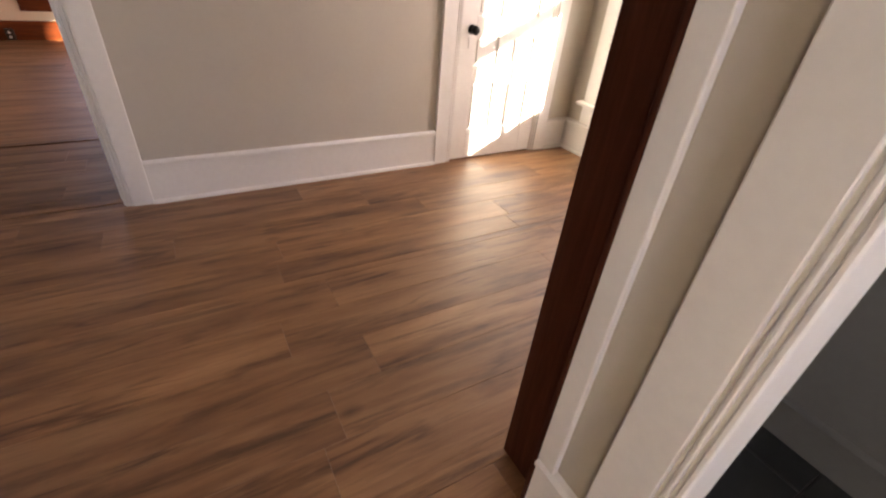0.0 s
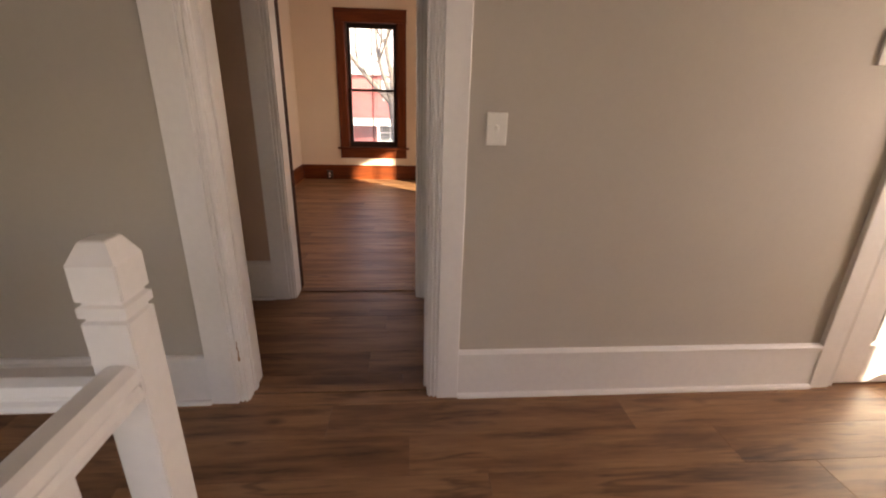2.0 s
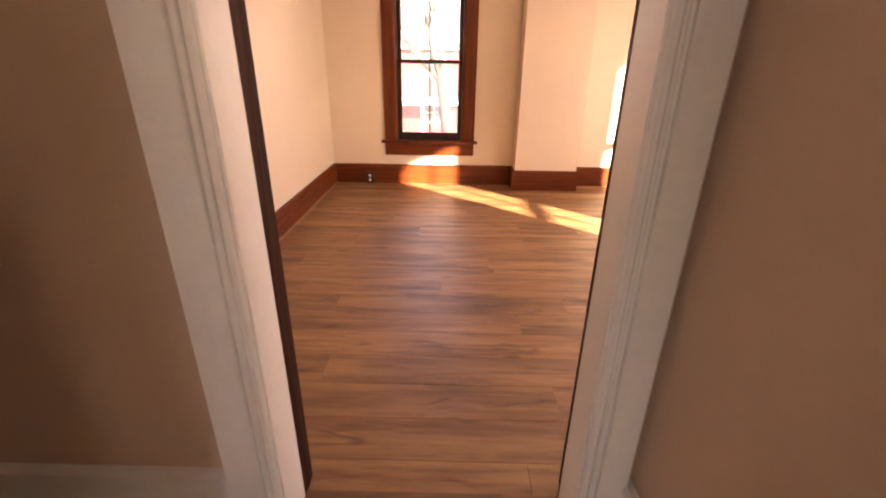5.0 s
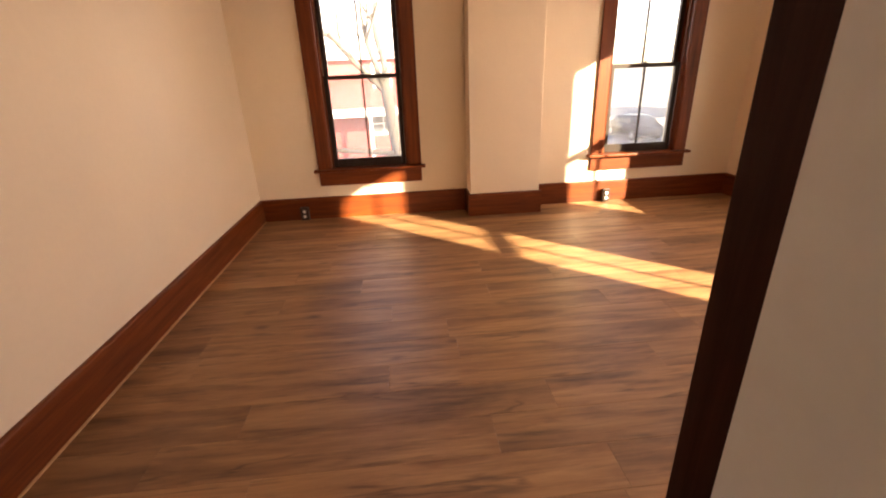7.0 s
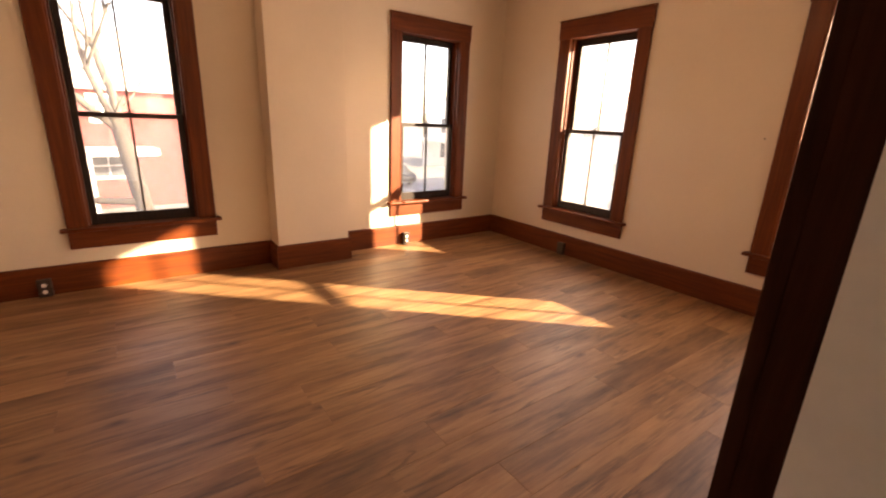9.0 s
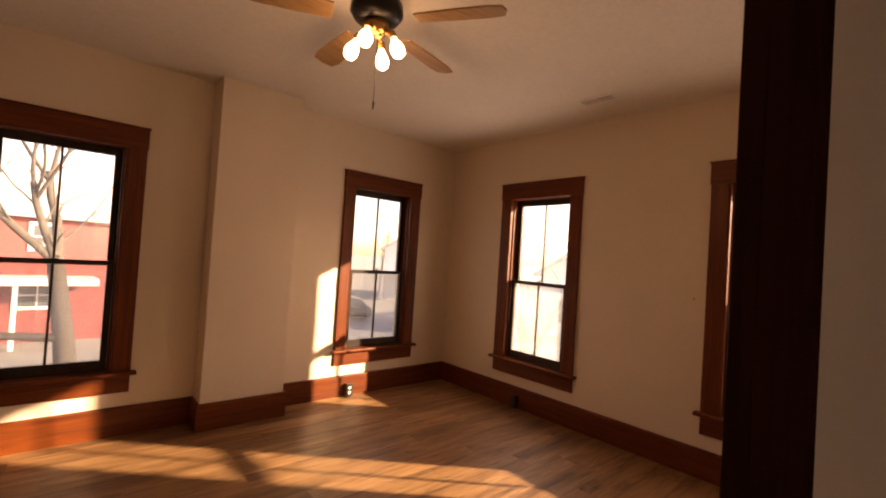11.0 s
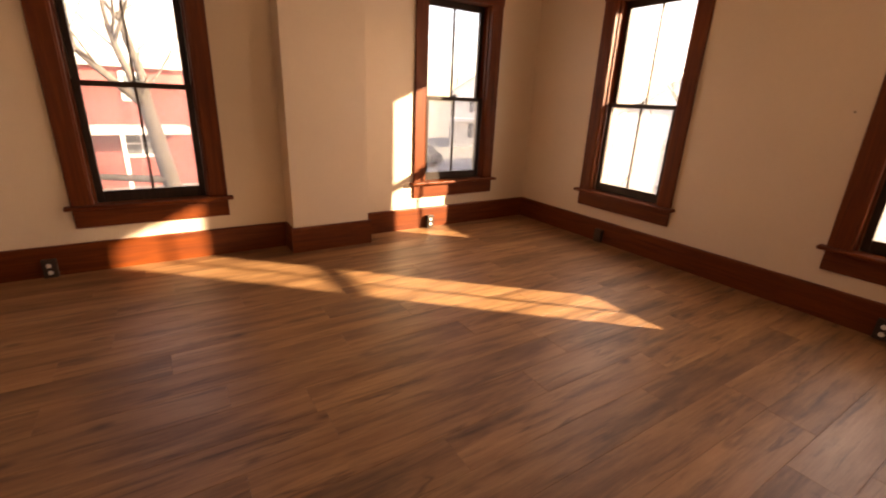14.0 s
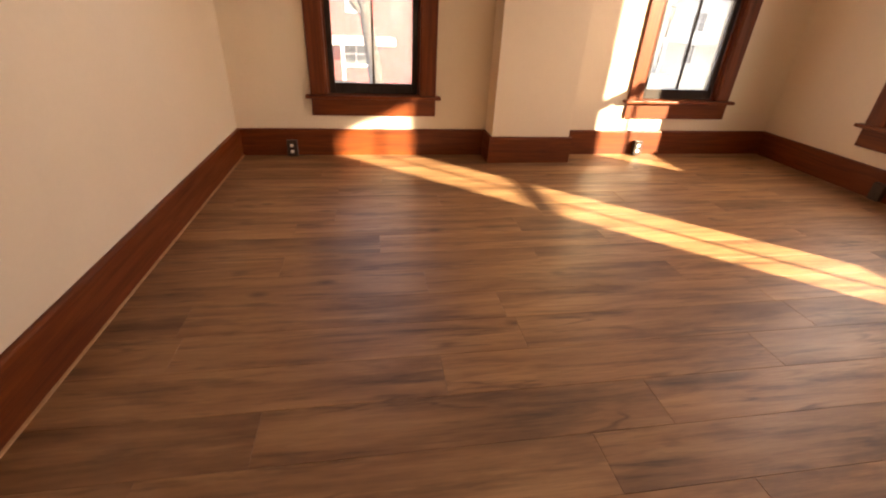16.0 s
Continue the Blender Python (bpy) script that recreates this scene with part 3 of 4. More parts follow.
side_casings(f1, HYB, 1, 0.853, 1.594, 2.053, (0.126, 0.060), WHITE)
plate = part("strike_plate", box(1.5862, HY + 0.014, 0.768, 1.5885, HY + 0.044, 0.836, 0.001), WHITE, f1, "painted-over strike plate")
# Raised black blocks stand for the shade in the two latch holes.
for z, h in ((0.778, 0.014), (0.802, 0.020)):
    part("strike_slot_shade", box(1.5856, HY + 0.022, z, 1.5866, HY + 0.036, z + h), BLACK, plate, "latch hole shade as a black block")
rng = random.Random(21)
chip = bmesh.new()
for i in range(5):
    z = 0.205 + 0.017 * i
    add_box(chip, 0.8465 + rng.uniform(-0.003, 0.002), HY - 0.0262, z, 0.8495 + rng.uniform(-0.001, 0.004), HY - 0.0235, z + rng.uniform(0.012, 0.018))
part("paint_chip", chip, BARE, f1, "chipped paint showing bare wood")
part("threshold_strip", box(0.858, HY + 0.035, 0.0, 1.588, HY + 0.080, 0.006, 0.003), PLANK, f1)

f2 = empty("door_frame_2", (0, 0, 0), "bedroom doorway painted white outside and dark-stained inside", "door frame", "structure")
JX0, JX1 = 0.822, 1.552
DARK_Y = -3.711
for xa, xb, xd in ((0.797, JX0, JX0), (1.592, JX1, JX1 + 0.016)):
    part("jamb", box(xa, DIV, 0, xb, DARK_Y, 2.053), WHITE, f2)
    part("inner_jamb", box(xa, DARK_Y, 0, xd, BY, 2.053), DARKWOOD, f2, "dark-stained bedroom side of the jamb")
part("head_jamb", box(JX0, DIV, 2.053, JX1, DARK_Y, 2.075), WHITE, f2)
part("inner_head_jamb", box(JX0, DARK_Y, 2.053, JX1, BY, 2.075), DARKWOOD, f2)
side_casings(f2, DIV, -1, JX0 - 0.005, JX1 + 0.005, 2.053, (0.122, 0.104), WHITE)
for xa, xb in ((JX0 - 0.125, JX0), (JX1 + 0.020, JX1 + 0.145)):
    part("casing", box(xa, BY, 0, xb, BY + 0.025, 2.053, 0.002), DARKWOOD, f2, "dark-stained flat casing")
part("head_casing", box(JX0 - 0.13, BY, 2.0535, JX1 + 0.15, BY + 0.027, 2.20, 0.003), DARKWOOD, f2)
part("threshold_strip", box(JX0, -3.745, 0.0, JX1, -3.690, 0.007, 0.003), PLANK, f2)

f4 = empty("door_frame_4", (0, 0, 0), "cased opening with a dark-stained jamb beside white trim", "door frame", "structure")
part("inner_jamb", box(2.534, NY1 + 0.001, 0, 2.57, NY0 + 0.02, 2.072), EDGEWOOD, f4, "dark-stained wooden jamb")
part("inner_jamb", box(1.10, NY1 + 0.001, 0, 1.128, NY0 + 0.02, 2.072), EDGEWOOD, f4)
part("head_jamb", box(1.128, NY1 + 0.001, 2.072, 2.534, NY0 + 0.02, 2.10), EDGEWOOD, f4)
part("edge_board", box(2.480, -6.8185, 0, 2.4965, NY1, 2.2, 0.002), EDGEWOOD, f4, "dark-stained edge board")
part("casing", box(2.478, -6.866, 0.223, 2.4965, -6.819, 2.2, 0.003), WHITE, f4)
f5 = empty("door_frame_5", (0, 0, 0), "white painted bathroom door frame with a ridged edge", "door frame", "structure")
part("casing", extrude_profile(casing_profile(0.124), (2.497, -7.072, 0), (2.497, -7.072, 2.06), (0, 1, 0), (-1, 0, 0)), WHITE, f5)
part("casing", extrude_profile(casing_profile(0.108), (2.497, -7.870, 0), (2.497, -7.870, 2.06), (0, -1, 0), (-1, 0, 0)), WHITE, f5)
part("head_casing", box(2.474, -7.98, 2.06, 2.497, -6.963, 2.19, 0.003), WHITE, f5)
part("jamb", box(2.497, -7.0702, 0, 2.62, -7.0555, 2.06), WHITE, f5)
part("jamb", box(2.497, -7.8845, 0, 2.62, -7.8702, 2.06), WHITE, f5)

# panelled closet door
f3 = empty("door_frame_3", (0, 0, 0), "white painted casing round the closet door", "door frame", "structure")
side_casings(f3, HY, -1, 3.440, 4.120, 2.053, (0.126, 0.128), WHITE)
for xa, xb in ((3.417, 3.438), (4.122, 4.143)):
    part("jamb", box(xa, HY, 0, xb, HYB, 2.053), WHITE, f3)
part("head_jamb", box(3.438, HY, 2.053, 4.122, HYB, 2.075), WHITE, f3)


def closet_door():
    d = empty("door_1", (3.440, HY, 0), "white painted six-panel closet door, closed", "door", "structure")
    w, h, t = 0.680, 2.043, 0.035
    leaf = box(0.003, 0.006, 0.010, w - 0.003, 0.006 + t - 0.012, h)
    columns = [(0.003, 0.112), (w / 2 - 0.052, w / 2 + 0.052), (w - 0.112, w - 0.003)]
    rails = [(0.010, 0.205), (0.505, 0.605), (0.772, 0.880), (1.915, h)]
    for xa, xb in (columns[0], columns[2]):
        add_box(leaf, xa, -0.006, 0.010, xb, 0.007, h, 0.002)
    for za, zb in rails:
        add_box(leaf, 0.112, -0.006, za, w - 0.112, 0.007, zb, 0.002)
    for (_, za), (zb, _) in zip(rails, rails[1:]):
        add_box(leaf, columns[1][0], -0.006, za, columns[1][1], 0.007, zb, 0.002)
    part("door_leaf", leaf, WHITE, d)
    for (_, xa), (xb, _) in zip(columns, columns[1:]):
        for (_, za), (zb, _) in zip(rails, rails[1:]):
            part("panel", box(xa + 0.020, 0.0, za + 0.020, xb - 0.020, 0.007, zb - 0.020, 0.005), WHITE, d)
    knob = lathe([(0.004, 0), (0.027, 0.0), (0.027, 0.004), (0.010, 0.008), (0.009, 0.022), (0.018, 0.028), (0.026, 0.040), (0.026, 0.048), (0.018, 0.056), (0.004, 0.058)])
    k = part("knob", knob, BLACK, d, "black round door knob", True)
    k.matrix_local = pose(0.078, -0.006, 0.810, 90, 0, 0)
    part("escutcheon", box(0.060, -0.010, 0.705, 0.096, -0.0055, 0.770, 0.003), WHITE, d)
    for z in (0.25, 1.75):
        hg = bmesh.new()
        add_tube(hg, (w + 0.001, -0.010, z), (w + 0.001, -0.010, z + 0.09), 0.006)
        part("hinge", hg, WHITE, d)


closet_door()


# ---- stair railing ----
rail = empty("stair_railing", (1.046, -5.636, 0), "white painted stair railing with square newel post and balusters", "railing")


def newel():
    bm = bmesh.new()
    a, g = 0.0365, 0.0300
    prof = [(a, 0.0), (a, 0.868), (g, 0.872), (g, 0.876), (a, 0.880), (a, 0.896), (g, 0.900), (g, 0.904), (a, 0.908), (a, 0.965), (a - 0.003, 0.970), (0.020, 0.998), (0.017, 1.000)]
    vs = [[bm.verts.new((sx * r, sy * r, z)) for sx, sy in ((-1, -1), (1, -1), (1, 1), (-1, 1))] for r, z in prof]
    for p, q in zip(vs, vs[1:]):
        for i in range(4):
            bm.faces.new((p[i], p[(i + 1) % 4], q[(i + 1) % 4], q[i]))
    bm.faces.new(vs[-1])
    bm.faces.new(vs[0][::-1])
    upright = [e for e in bm.edges if abs(e.verts[0].co.z - e.verts[1].co.z) > 0.04]
    bmesh.ops.bevel(bm, geom=upright, offset=0.003, segments=2, affect="EDGES")
    return bm


part("newel_post", newel(), WHITE, rail)
RP = [(-0.030, 0), (0.030, 0), (0.030, 0.012), (0.024, 0.020), (0.031, 0.032), (0.028, 0.050), (0.014, 0.060), (-0.014, 0.060), (-0.028, 0.050), (-0.031, 0.032), (-0.024, 0.020), (-0.030, 0.012)]
part("handrail", extrude_profile(RP, (0.004, -0.037, 0.735), (0.004, -1.05, 0.735), (1, 0, 0), (0, 0, 1)), WHITE, rail)
part("bottom_rail", box(-0.024, -1.05, 0.0, 0.032, -0.037, 0.035, 0.004), WHITE, rail)
for i in range(7):
    y = -0.200 - 0.120 * i
    part("baluster", box(-0.013, y - 0.017, 0.0355, 0.021, y + 0.017, 0.7345, 0.002), WHITE, rail)
part("return_rail", extrude_profile(RP, (-0.037, 0.0, 0.700), (-1.34, 0.0, 0.700), (0, 1, 0), (0, 0, 1)), WHITE, rail)
part("return_bottom_rail", box(-1.34, -0.028, 0.0, -0.038, 0.028, 0.035, 0.004), WHITE, rail)
for i in range(5):
    x = -0.640 - 0.130 * i
    part("baluster", box(x - 0.017, -0.017, 0.0355, x + 0.017, 0.017, 0.6995, 0.002), WHITE, rail)

stairs = empty("stair_flight", (0, 0, 0), "dark wooden stair treads going down beside the railing", "stairs", "structure")
for i in range(3):
    z = -0.18 * (i + 1)
    part("tread", box(-0.30, -5.68 - 0.26 * (i + 1), z - 0.03, 1.03, -5.68 - 0.26 * i + 0.02, z, 0.006), DARKWOOD, stairs)
    part("riser", box(-0.30, -5.68 - 0.26 * i - 0.012, z, 1.03, -5.68 - 0.26 * i - 0.001, z + 0.149), WHITE, stairs)
setting("wall_stair_side", box(1.032, NY0 - 0.02, -2.6, 1.12, -5.68, -0.205), WHITE, "white painted stairwell side wall", "wall")
setting("wall_stair_far", wall_mesh("y", -0.42, -0.30, NY0, -5.68, -2.6, H, []), WALL_HALL, "greige painted stairwell wall", "wall")
setting("wall_stair_north", box(-0.30, -5.68, -2.7, 1.03, -5.60, -0.201), WALL_HALL, "greige painted wall under the landing", "wall")
setting("wall_stair_south", box(-0.42, NY1, -2.7, 1.12, NY0 - 0.022, -0.301), WALL_HALL, "greige painted stairwell wall", "wall")
slab("floor_lower", "dark plank floor at the foot of the stairs", [(-0.42, NY1, -2.80, 1.12, -5.60, -2.701)])
slab("floor_closet", "brown wood-look laminate closet floor", [(1.791, HYB + 0.001, -0.2, HX, DIV - 0.001, -0.009)])
slab("floor_behind_stairs", "brown wood-look laminate floor behind the stairwell", [(-1.5, NY0 + 0.001, -0.2, -0.421, -5.681, -0.009)])
slab("floor_behind_bath", "plank floor behind the bathroom wall", [(3.451, -8.5, -0.2, HX, NY1 - 0.001, -0.009)])
setting("wall_bath_outer", box(HX, -8.5, -0.3, HX + OUT, NY1 - 0.001, H - 0.001), WALL_HALL, "greige painted outside wall", "wall")


# ---- switches, outlets ----
def switch(name, label, x, z, y=HY, w=0.072, h=0.116, toggles=1):
    s = empty(name, (x, y, z), label, "light switch")
    part("plate", box(-w / 2, -0.009, -h / 2, w / 2, -0.0002, h / 2, 0.004), IVORY, s)
    part("toggle_surround", box(-0.008, -0.0105, -0.015, 0.008, -0.0088, 0.015, 0.001), IVORY, s)
    part("toggle", box(-0.0055, -0.024, 0.000, 0.0055, -0.0100, 0.012, 0.002), IVORY, s)
    for dz in (-0.030, 0.030):
        sc = bmesh.new()
        add_tube(sc, (0, -0.0100, dz), (0, -0.0085, dz), 0.0035, seg=8)
        part("screw", sc, IVORY, s)
    return s


switch("light_switch", "white toggle light switch plate beside the doorway casing", 1.815, 1.103, h=0.110)
switch("light_switch", "white toggle light switch plate beside the closet door", 3.17, 1.40)


def outlet(x, y, rz, label, face=IVORY):
    o = empty("power_outlet", (x, y, 0.045), label, "power outlet", group="baseboard outlets", rz=rz)
    part("box", box(-0.037, -0.038, -0.040, 0.037, -0.001, 0.078, 0.004), BROWN_PLASTIC_OR_SHADE, o)
    part("cover", box(-0.036, -0.043, -0.039, 0.036, -0.038, 0.077, 0.002), BROWN_PLASTIC_OR_SHADE, o)
    for z in (-0.004, 0.042):
        f = lathe([(0.001, 0), (0.014, 0.0), (0.0135, 0.003), (0.001, 0.0035)], 16)
        p = part("socket", f, face, o, "ivory socket face" if face is IVORY else "ivory socket face darkened to brown for shade")
        p.matrix_local = pose(0, -0.043, z, 90, 0, 0)
    return o


OLAB = "small brown surface outlet box with ivory sockets on baseboard"
outlet(0.385, -0.0195, 0, OLAB)
outlet(3.216, -0.0195, 0, OLAB)
# Ivory sockets here take the brown so they look shaded.
ELAB = "small brown surface outlet box, ivory sockets darkened for shade"
outlet(BX - 0.0195, -1.108, -90, ELAB, BROWN_PLASTIC_OR_SHADE)
outlet(BX - 0.0195, -3.08, -90, OLAB)


# ---- ceiling fan and vent ----
def ceiling_fan(x, y):
    f = empty("ceiling_fan", (x, y, H), "ceiling fan with wooden blades and four lit bulbs", "ceiling fan")
    part("canopy", lathe([(0.070, -0.0005), (0.072, -0.012), (0.055, -0.045), (0.020, -0.055)]), BRASS, f, "", True)
    part("motor_housing", lathe([(0.020, -0.055), (0.085, -0.062), (0.120, -0.085), (0.125, -0.130), (0.105, -0.160), (0.060, -0.175)]), BLACK, f, "dark metal housing", True)
    part("light_fitter", lathe([(0.060, -0.175), (0.062, -0.200), (0.045, -0.230), (0.020, -0.240)]), BRASS, f, "polished brass fitter", True)
    for i in range(5):
        a = 16 + 72 * i
        bl = bmesh.new()
        pts = [(0.20, -0.050), (0.36, -0.062), (0.54, -0.068), (0.60, -0.055), (0.615, 0.0), (0.60, 0.055), (0.54, 0.068), (0.36, 0.062), (0.20, 0.050)]
        for z in (-0.004, 0.004):
            bl.faces.new([bl.verts.new((px, py, z)) for px, py in pts])
        bl.verts.ensure_lookup_table()
        for k in range(9):
            bl.faces.new((bl.verts[k], bl.verts[(k + 1) % 9], bl.verts[9 + (k + 1) % 9], bl.verts[9 + k]))
        b = part("blade", bl, BLADE, f, "oak-coloured fan blade")
        b.matrix_local = pose(0, 0, -0.165, 0, 0, a) @ pose(0, 0, 0, 11, 0, 0)
        br = box(0.085, -0.018, -0.010, 0.235, 0.018, -0.004, 0.002)
        add_box(br, 0.19, -0.040, -0.0105, 0.25, 0.040, -0.0045, 0.002)
        k = part("bracket", br, BRASS, f)
        k.matrix_local = b.matrix_local.copy()
    for i in range(4):
        a = radians(38 + 90 * i)
        c, s = math.cos(a), math.sin(a)
        arm = bmesh.new()
        add_tube(arm, (0.03 * c, 0.03 * s, -0.215), (0.085 * c, 0.085 * s, -0.225), 0.009)
        add_tube(arm, (0.080 * c, 0.080 * s, -0.222), (0.092 * c, 0.092 * s, -0.250), 0.017, 0.019)
        part("lamp_arm", arm, BRASS, f)
        bulb = lathe([(0.012, 0), (0.016, -0.012), (0.030, -0.040), (0.034, -0.062), (0.028, -0.086), (0.012, -0.098), (0.002, -0.100)], 16)
        b = part("bulb", bulb, BULB, f, "glowing white bulb", True)
        b.matrix_local = Matrix.Translation((0.092 * c, 0.092 * s, -0.250)) @ pose(0, 0, 0, 0, 0, math.degrees(a)) @ pose(0, 0, 0, 0, -22, 0)
    ch = bmesh.new()
    add_tube(ch, (0.02, 0.01, -0.24), (0.02, 0.01, -0.54), 0.0015, seg=6)
    add_tube(ch, (0.02, 0.01, -0.54), (0.02, 0.01, -0.575), 0.005, 0.003, 8)
    part("pull_chain", ch, BLACK, f)
    data = bpy.data.lights.new("fan_light", "POINT")
    data.energy, data.color, data.shadow_soft_size = 0.8, (1.0, 0.72, 0.40), 0.06
    new("fan_light", data).location = (x, y, H - 0.40)


ceiling_fan(2.10, -2.00)
v = empty("ceiling_vent", (3.99, -2.06, H), "small white metal ceiling register, slot shade as dark blocks", "ceiling vent")
part("vent_frame", box(-0.060, -0.130, -0.006, 0.060, 0.130, -0.0005, 0.002), CEIL, v)
for i in range(2):
    y = -0.062 + 0.124 * i
    # Brown block in place of the shade inside the open slot.
    part("vent_slot_shade", box(-0.035, y - 0.052, -0.0075, 0.035, y + 0.052, -0.0062), BROWN_PLASTIC_OR_SHADE, v)
    for k in range(5):
        xx = -0.028 + 0.014 * k
        part("slat", box(xx - 0.002, y - 0.052, -0.0105, xx + 0.002, y + 0.052, -0.0076), CEIL, v)


nail = bmesh.new()
add_tube(nail, (BX - 0.0005, -2.635, 1.215), (BX - 0.018, -2.635, 1.218), 0.002, seg=8)
add_tube(nail, (BX - 0.018, -2.635, 1.218), (BX - 0.020, -2.635, 1.218), 0.005, seg=10)
tagged(new("nail", mesh_of("nail", nail, BLACK)), "dark iron nail driven into the cream wall", "nail")

# ---- outside ----
GROUND = -3.3
LAWN = plain("winter_lawn", (0.30, 0.285, 0.26), 0.95, 0, 0.25, 0.6)
ASPHALT = plain("asphalt", (0.22, 0.22, 0.23), 0.9, 0, 0.2, 1.5)
RED = paint("red_siding_paint", (0.26, 0.055, 0.050), 0.7, 0.12)
WHITE_SIDING = paint("white_siding_paint", (0.72, 0.72, 0.70), 0.7, 0.08)
SHINGLE = plain("grey_shingles", (0.42, 0.41, 0.40), 0.9, 0, 0.2, 6)
BARK = plain("grey_bark", (0.080, 0.065, 0.054), 0.95, 0, 0.4, 14)
DARK_PANE = plain("dark_window_pane", (0.10, 0.11, 0.12), 0.15)
CAR_PAINT = plain("dark_car_paint", (0.03, 0.035, 0.045), 0.25, 0.3)
RUBBER = plain("tyre_rubber", (0.015, 0.015, 0.015), 0.8)
CHROME = plain("wheel_metal", (0.5, 0.5, 0.5), 0.3, 1.0)

bm = bmesh.new()
bm.faces.new([bm.verts.new(p) for p in ((-900, -900, GROUND), (900, -900, GROUND), (900, 900, GROUND), (-900, 900, GROUND))])
setting("ground", bm, LAWN, "pale winter lawn outside the house", "lawn")
bm = box(11.0, -60, GROUND - 0.1, 18.5, 200, GROUND + 0.03)
setting("road", bm, ASPHALT, "grey asphalt street beside the lawn", "road")


def house(name, label, x, y, rz, w, d, h, wall, windows, porch=False, ridge_across=False):
    """w along its front (local x), front facing local -y; windows: (x, z, width, height) on the front."""
    top = empty(name, (x, y, GROUND), label, "house", rz=rz)
    part("wall", box(-w / 2, 0, 0, w / 2, d, h), wall, top)
    span, run = (d, w) if ridge_across else (w, d)
    rise = span * 0.33

    def at(u, v, z):
        """u across the ridge from its middle, v along it from one end."""
        return (v - w / 2, d / 2 + u, z) if ridge_across else (u, v, z)

    gable = bmesh.new()
    f = [gable.verts.new(at(u, 0, z)) for u, z in ((-span / 2, h), (span / 2, h), (0, h + rise))]
    b = [gable.verts.new(at(u, run, z)) for u, z in ((-span / 2, h), (span / 2, h), (0, h + rise))]
    gable.faces.new(f)
    gable.faces.new(b[::-1])
    for i in range(3):
        gable.faces.new((f[i], f[(i + 1) % 3], b[(i + 1) % 3], b[i]))
    part("gable", gable, wall, top)
    roof = bmesh.new()
    for s in (-1, 1):
        a = [(s * (span / 2 + 0.45), h - 0.45 * 0.66), (0, h + rise), (0, h + rise + 0.18), (s * (span / 2 + 0.45), h + 0.18 - 0.45 * 0.66)]
        fa, ba = [roof.verts.new(at(u, -0.5, z)) for u, z in a], [roof.verts.new(at(u, run + 0.5, z)) for u, z in a]
        roof.faces.new(fa)
        roof.faces.new(ba[::-1])
        for i in range(4):
            roof.faces.new((fa[i], fa[(i + 1) % 4], ba[(i + 1) % 4], ba[i]))
    part("roof", roof, SHINGLE, top)
    part("eave_board", box(-w / 2 - 0.3, -0.12, h - 0.18, w / 2 + 0.3, -0.01, h + 0.02), WHITE_SIDING, top)
    for wx, wz, ww, wh in windows:
        fr = part("window", box(wx - ww / 2 - 0.12, -0.07, wz - 0.12, wx + ww / 2 + 0.12, -0.002, wz + wh + 0.12), WHITE_SIDING, top, "white framed window")
        for k in (0, 1):
            for j in (0, 1):
                xa, za = wx - ww / 2 + k * ww / 2 + 0.03, wz + j * wh / 2 + 0.03
                part("pane", box(xa, -0.08, za, xa + ww / 2 - 0.06, -0.071, za + wh / 2 - 0.06), DARK_PANE, fr)
    if porch:
        part("porch_roof", box(-w / 2 - 0.2, -1.8, 2.55, w / 2 - 2.0, -0.002, 2.85), WHITE_SIDING, top, "white porch roof edge")
        for px in (-w / 2, -w / 2 + 2.4, 0.2):
            part("porch_post", box(px - 0.08, -1.7, 0, px + 0.08, -1.54, 2.549), WHITE_SIDING, top)
    return top


house("red_house", "red painted wooden house with white windows and porch", -0.6, 21.5, 4, 9.5, 8, 5.6, RED,
      [(-2.9, 0.9, 1.0, 1.4), (0.9, 1.5, 1.3, 1.0), (1.0, 4.0, 0.8, 1.0), (-2.4, 4.0, 0.8, 1.0)], True, True)
house("white_house", "white sided two-storey house beyond the street", 30, 32, -40, 9, 9, 5.4, WHITE_SIDING,
      [(-2.5, 0.9, 1.0, 1.5), (2.5, 0.9, 1.0, 1.5), (-2.5, 3.4, 1.0, 1.4), (2.5, 3.4, 1.0, 1.4)], True)
house("white_house", "white sided house with a grey shingle gable roof", 27, 10.5, -75, 8, 9, 4.2, WHITE_SIDING,
      [(-2.2, 0.9, 1.0, 1.5), (2.2, 0.9, 1.0, 1.5), (0, 4.4, 0.8, 1.0)], True)
house("white_house", "white sided house with a low porch roof", 27, -6, -90, 9, 9, 4.6, WHITE_SIDING,
      [(-2.6, 0.9, 1.0, 1.5), (2.6, 0.9, 1.0, 1.5), (0, 3.6, 0.9, 1.1)], True)
house("grey_house", "grey roofed house far down the street", 10, 48, 0, 10, 9, 5.0, WHITE_SIDING, [(-2.5, 0.9, 1.0, 1.5), (2.5, 3.2, 1.0, 1.4)])


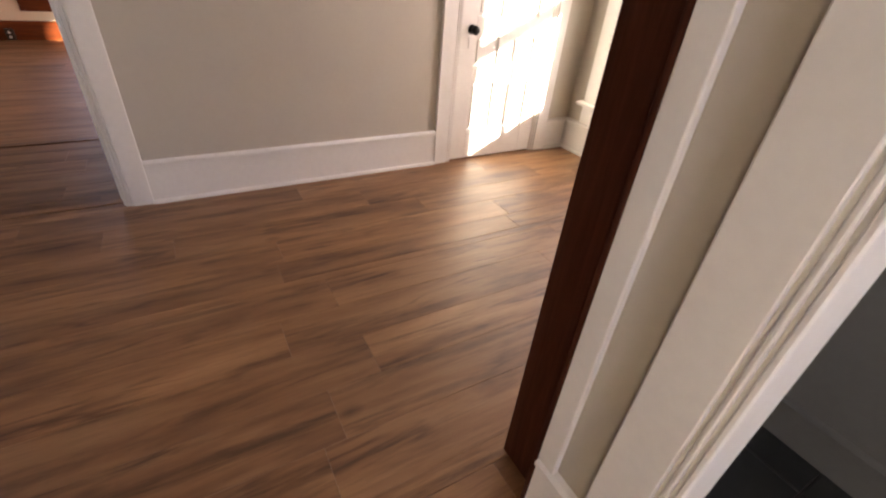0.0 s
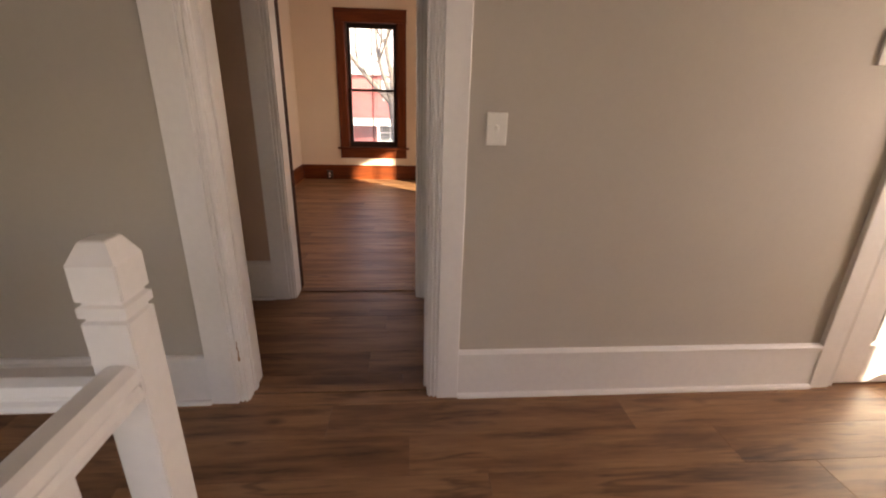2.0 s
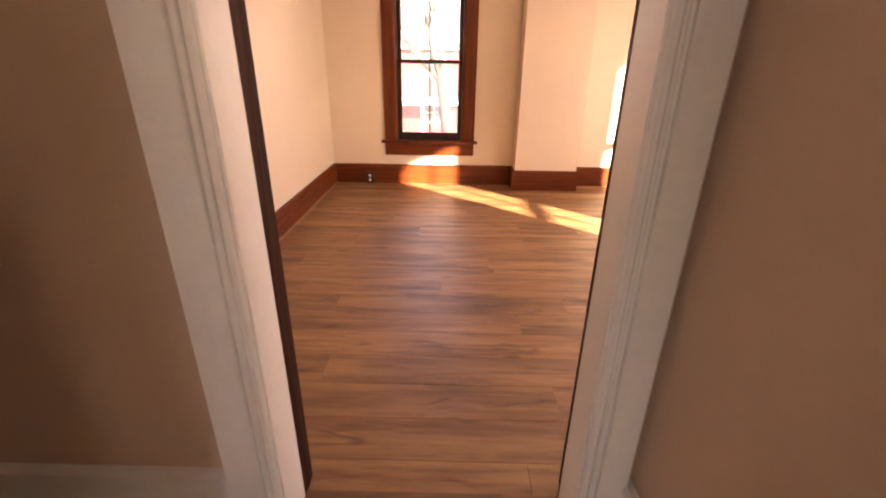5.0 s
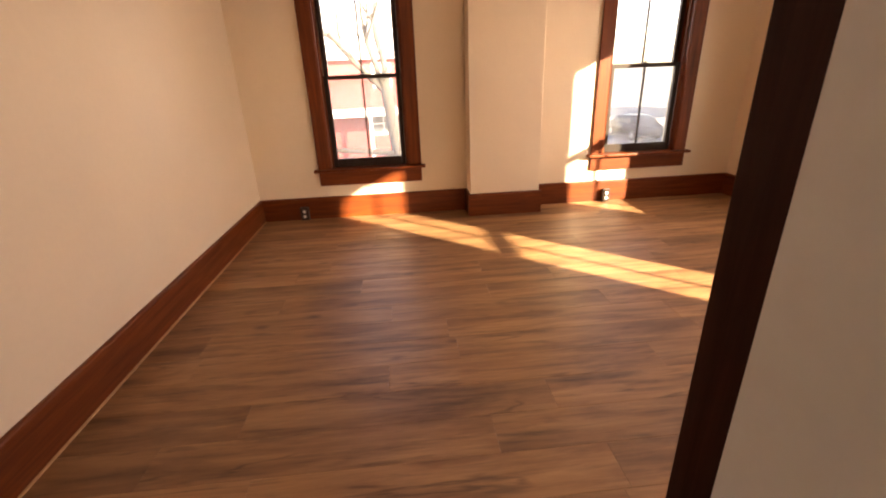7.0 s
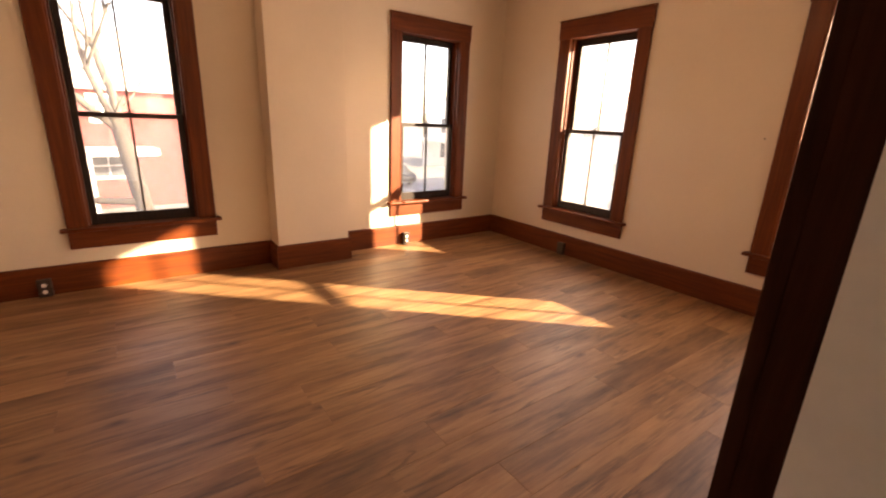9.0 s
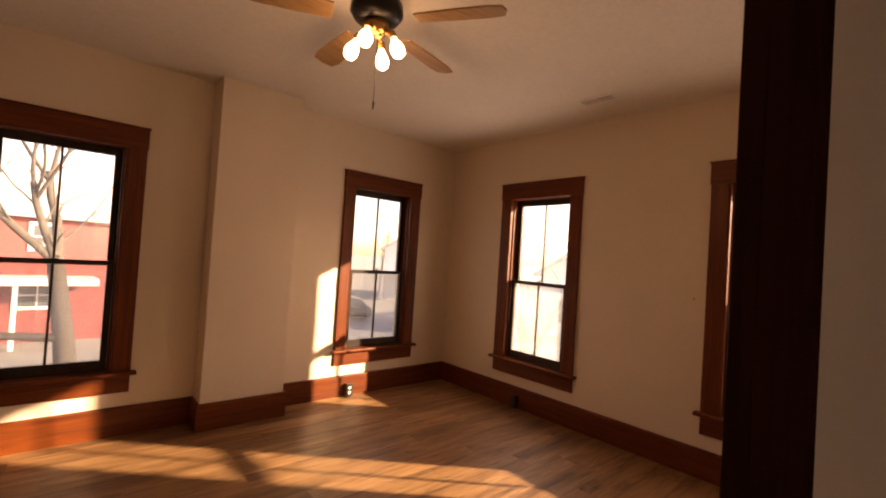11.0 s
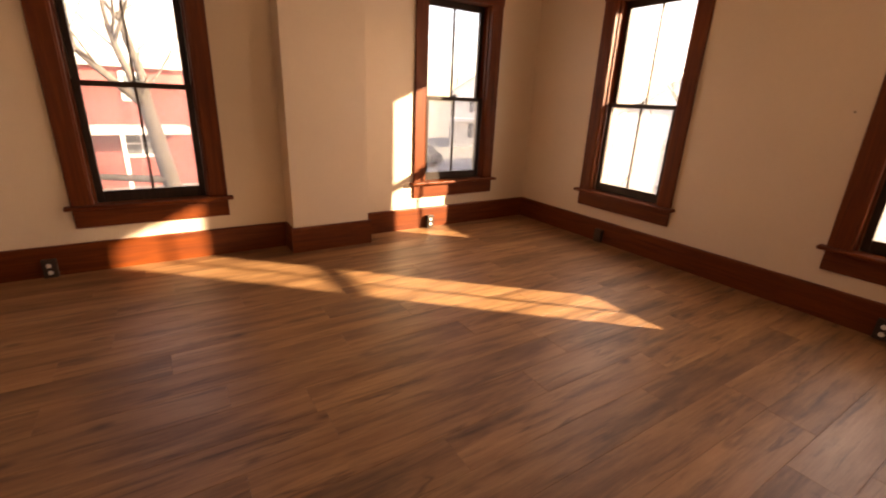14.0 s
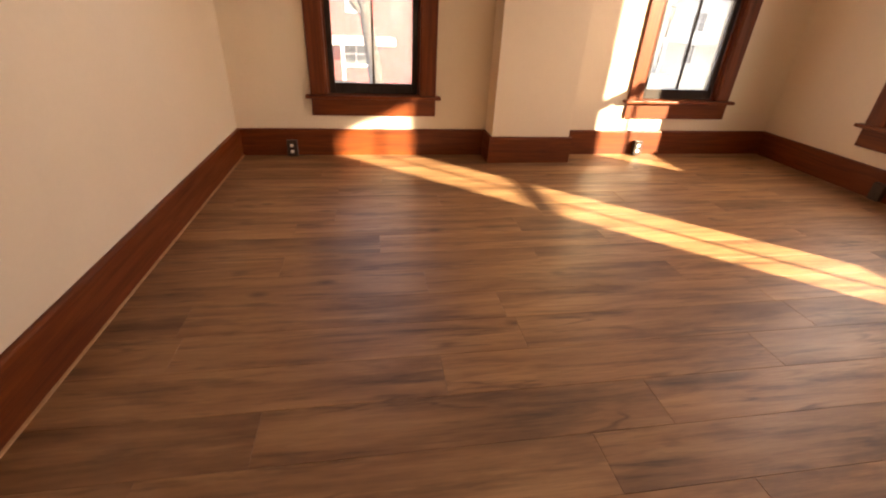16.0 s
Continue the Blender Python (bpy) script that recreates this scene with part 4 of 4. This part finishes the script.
def bare_tree(x, y, height, r, lean, seed, label, limit=5, low_limb=None):
    rng = random.Random(seed)
    t = empty("bare_tree", (x, y, GROUND), label, "tree")
    trunk, crown = bmesh.new(), bmesh.new()

    def limb(bm, p, d, length, rad, depth):
        steps = 4 if depth < 3 else 2
        q, r0 = p, rad
        for k in range(steps):
            r1 = rad * (1 - 0.36 * (k + 1) / steps)
            d = (d + Vector((rng.uniform(-1, 1), rng.uniform(-1, 1), rng.uniform(-0.6, 0.8))) * (0.05 if depth == 0 else 0.16)).normalized()
            nxt = q + d * (length / steps)
            add_tube(bm, q - d * r0 * 0.2, nxt, r0, r1, 9 if depth < 2 else 5, False)
            q, r0 = nxt, r1
            if 0 < depth < limit and k < steps - 1 and rng.random() < 0.55:
                side = (d + Vector((rng.uniform(-1.2, 1.2), rng.uniform(-1.2, 1.2), rng.uniform(-0.5, 0.6)))).normalized()
                limb(crown, q, side, length * rng.uniform(0.25, 0.5), rad * 0.28, max(depth + 2, limit - 1))
        if depth >= limit:
            return
        n = 3 if depth < 3 else 2
        for _ in range(n):
            nd = (d + Vector((rng.uniform(-0.75, 0.75), rng.uniform(-0.75, 0.75), rng.uniform(-0.25, 0.55)))).normalized()
            limb(crown, q - d * rng.uniform(0, length * 0.25), nd, length * rng.uniform(0.55, 0.78), rad * rng.uniform(0.34, 0.56), depth + 1)

    base, d = Vector((0, 0, -0.1)), Vector((lean, 0, 1)).normalized()
    add_tube(trunk, base, base + d * 0.5, r * 1.5, r, 12, False)
    limb(trunk, base + d * 0.45, d, height * 0.36, r, 0)
    if low_limb:
        limb(crown, base + d * low_limb[0], Vector(low_limb[1]).normalized(), low_limb[2], r * 0.42, 3)
    part("trunk", trunk, BARK, t, "", True)
    part("branches", crown, BARK, t, "bare grey winter branches", True)


bare_tree(1.5, 9.6, 11, 0.25, -0.17, 5, "large bare tree with grey bark on the lawn", 6, (2.4, (-1.0, 0.25, 0.12), 2.6))
bare_tree(13.0 - 4.0, 17.5, 9, 0.20, 0.05, 8, "bare winter tree beside the street")
bare_tree(19.5, 6.0, 8, 0.09, -0.05, 11, "slender bare tree beside the street")
bare_tree(-5.5, 15.5, 10, 0.22, 0.08, 14, "bare winter tree beside the red house")
bare_tree(9.6, 2.6, 5.5, 0.06, -0.10, 19, "slender bare tree on the lawn by the house")
for tx, ty, th, sd in ((17.5, 44.0, 11, 31), (24.5, 47.0, 12, 32), (31.5, 43.0, 10, 33), (4.5, 46.0, 12, 34)):
    bare_tree(tx, ty, th, 0.16, 0.03, sd, "bare winter tree far down the street", 4)


def parked_car(x, y, rz):
    c = empty("car", (x, y, GROUND + 0.03), "dark parked car beside the kerb", "car", rz=rz)
    body = bmesh.new()
    prof = [(-2.2, 0.30), (-2.25, 0.62), (-2.1, 0.86), (-1.35, 0.94), (-0.75, 1.40), (0.65, 1.44), (1.35, 1.00), (2.1, 0.86), (2.25, 0.58), (2.2, 0.30)]
    fa, fb = [body.verts.new((u, -0.86, z)) for u, z in prof], [body.verts.new((u, 0.86, z)) for u, z in prof]
    body.faces.new(fa)
    body.faces.new(fb[::-1])
    for i in range(len(prof)):
        k = (i + 1) % len(prof)
        body.faces.new((fa[i], fa[k], fb[k], fb[i]))
    bmesh.ops.bevel(body, geom=body.edges[:], offset=0.06, segments=2, affect="EDGES")
    part("body", body, CAR_PAINT, c, "", True)
    for s in (-1, 1):
        part("side_window", box(-0.95, s * 0.861, 0.98, 0.95, s * 0.872, 1.30, 0.004), DARK_PANE, c)
        for u in (-1.35, 1.35):
            w = bmesh.new()
            add_tube(w, (u, s * 0.70, 0.32), (u, s * 0.90, 0.32), 0.32, seg=20)
            wh = part("wheel", w, RUBBER, c)
            rm = bmesh.new()
            add_tube(rm, (u, s * 0.895, 0.32), (u, s * 0.91, 0.32), 0.19, seg=16)
            part("rim", rm, CHROME, wh)


parked_car(16.6, 24.5, 92)

# ---- floor pieces ----
lay_planks(floor_bed, -0.0, BX - 0.004, -3.690, -0.004, -2.670, 3, ((-2.58, 1.843), (-2.76, 1.58), (-2.40, 1.19)))
lay_planks(floor_pass, -1.39, 1.675, HY + 0.06, -3.742, -4.25, 4)
lay_planks(floor_hall, -1.49, HX - 0.004, -5.68, HY + 0.034, -5.0, 6)
lay_planks(floor_hall, 1.04, HX - 0.004, NY0, -5.681, -5.0, 5)
lay_planks(floor_hall, 1.11, 2.56, -8.49, NY0 - 0.001, -7.0, 7)
tile_floor = setting("floor_bathroom", box(2.58, -8.5, -0.2, 3.34, NY1, -0.010), GROUT, "dark slate tile bathroom floor", "floor")
bm = box(-0.148, -0.148, -0.008, 0.148, 0.148, 0.0, 0.002)
tile_mesh = mesh_of("tile", bm, TILE)
for i in range(3):
    for j in range(6):
        ob = new("tile", tile_mesh)
        ob.location = (2.74 + 0.301 * i, -6.99 - 0.301 * j, 0)
        ob.parent = tile_floor
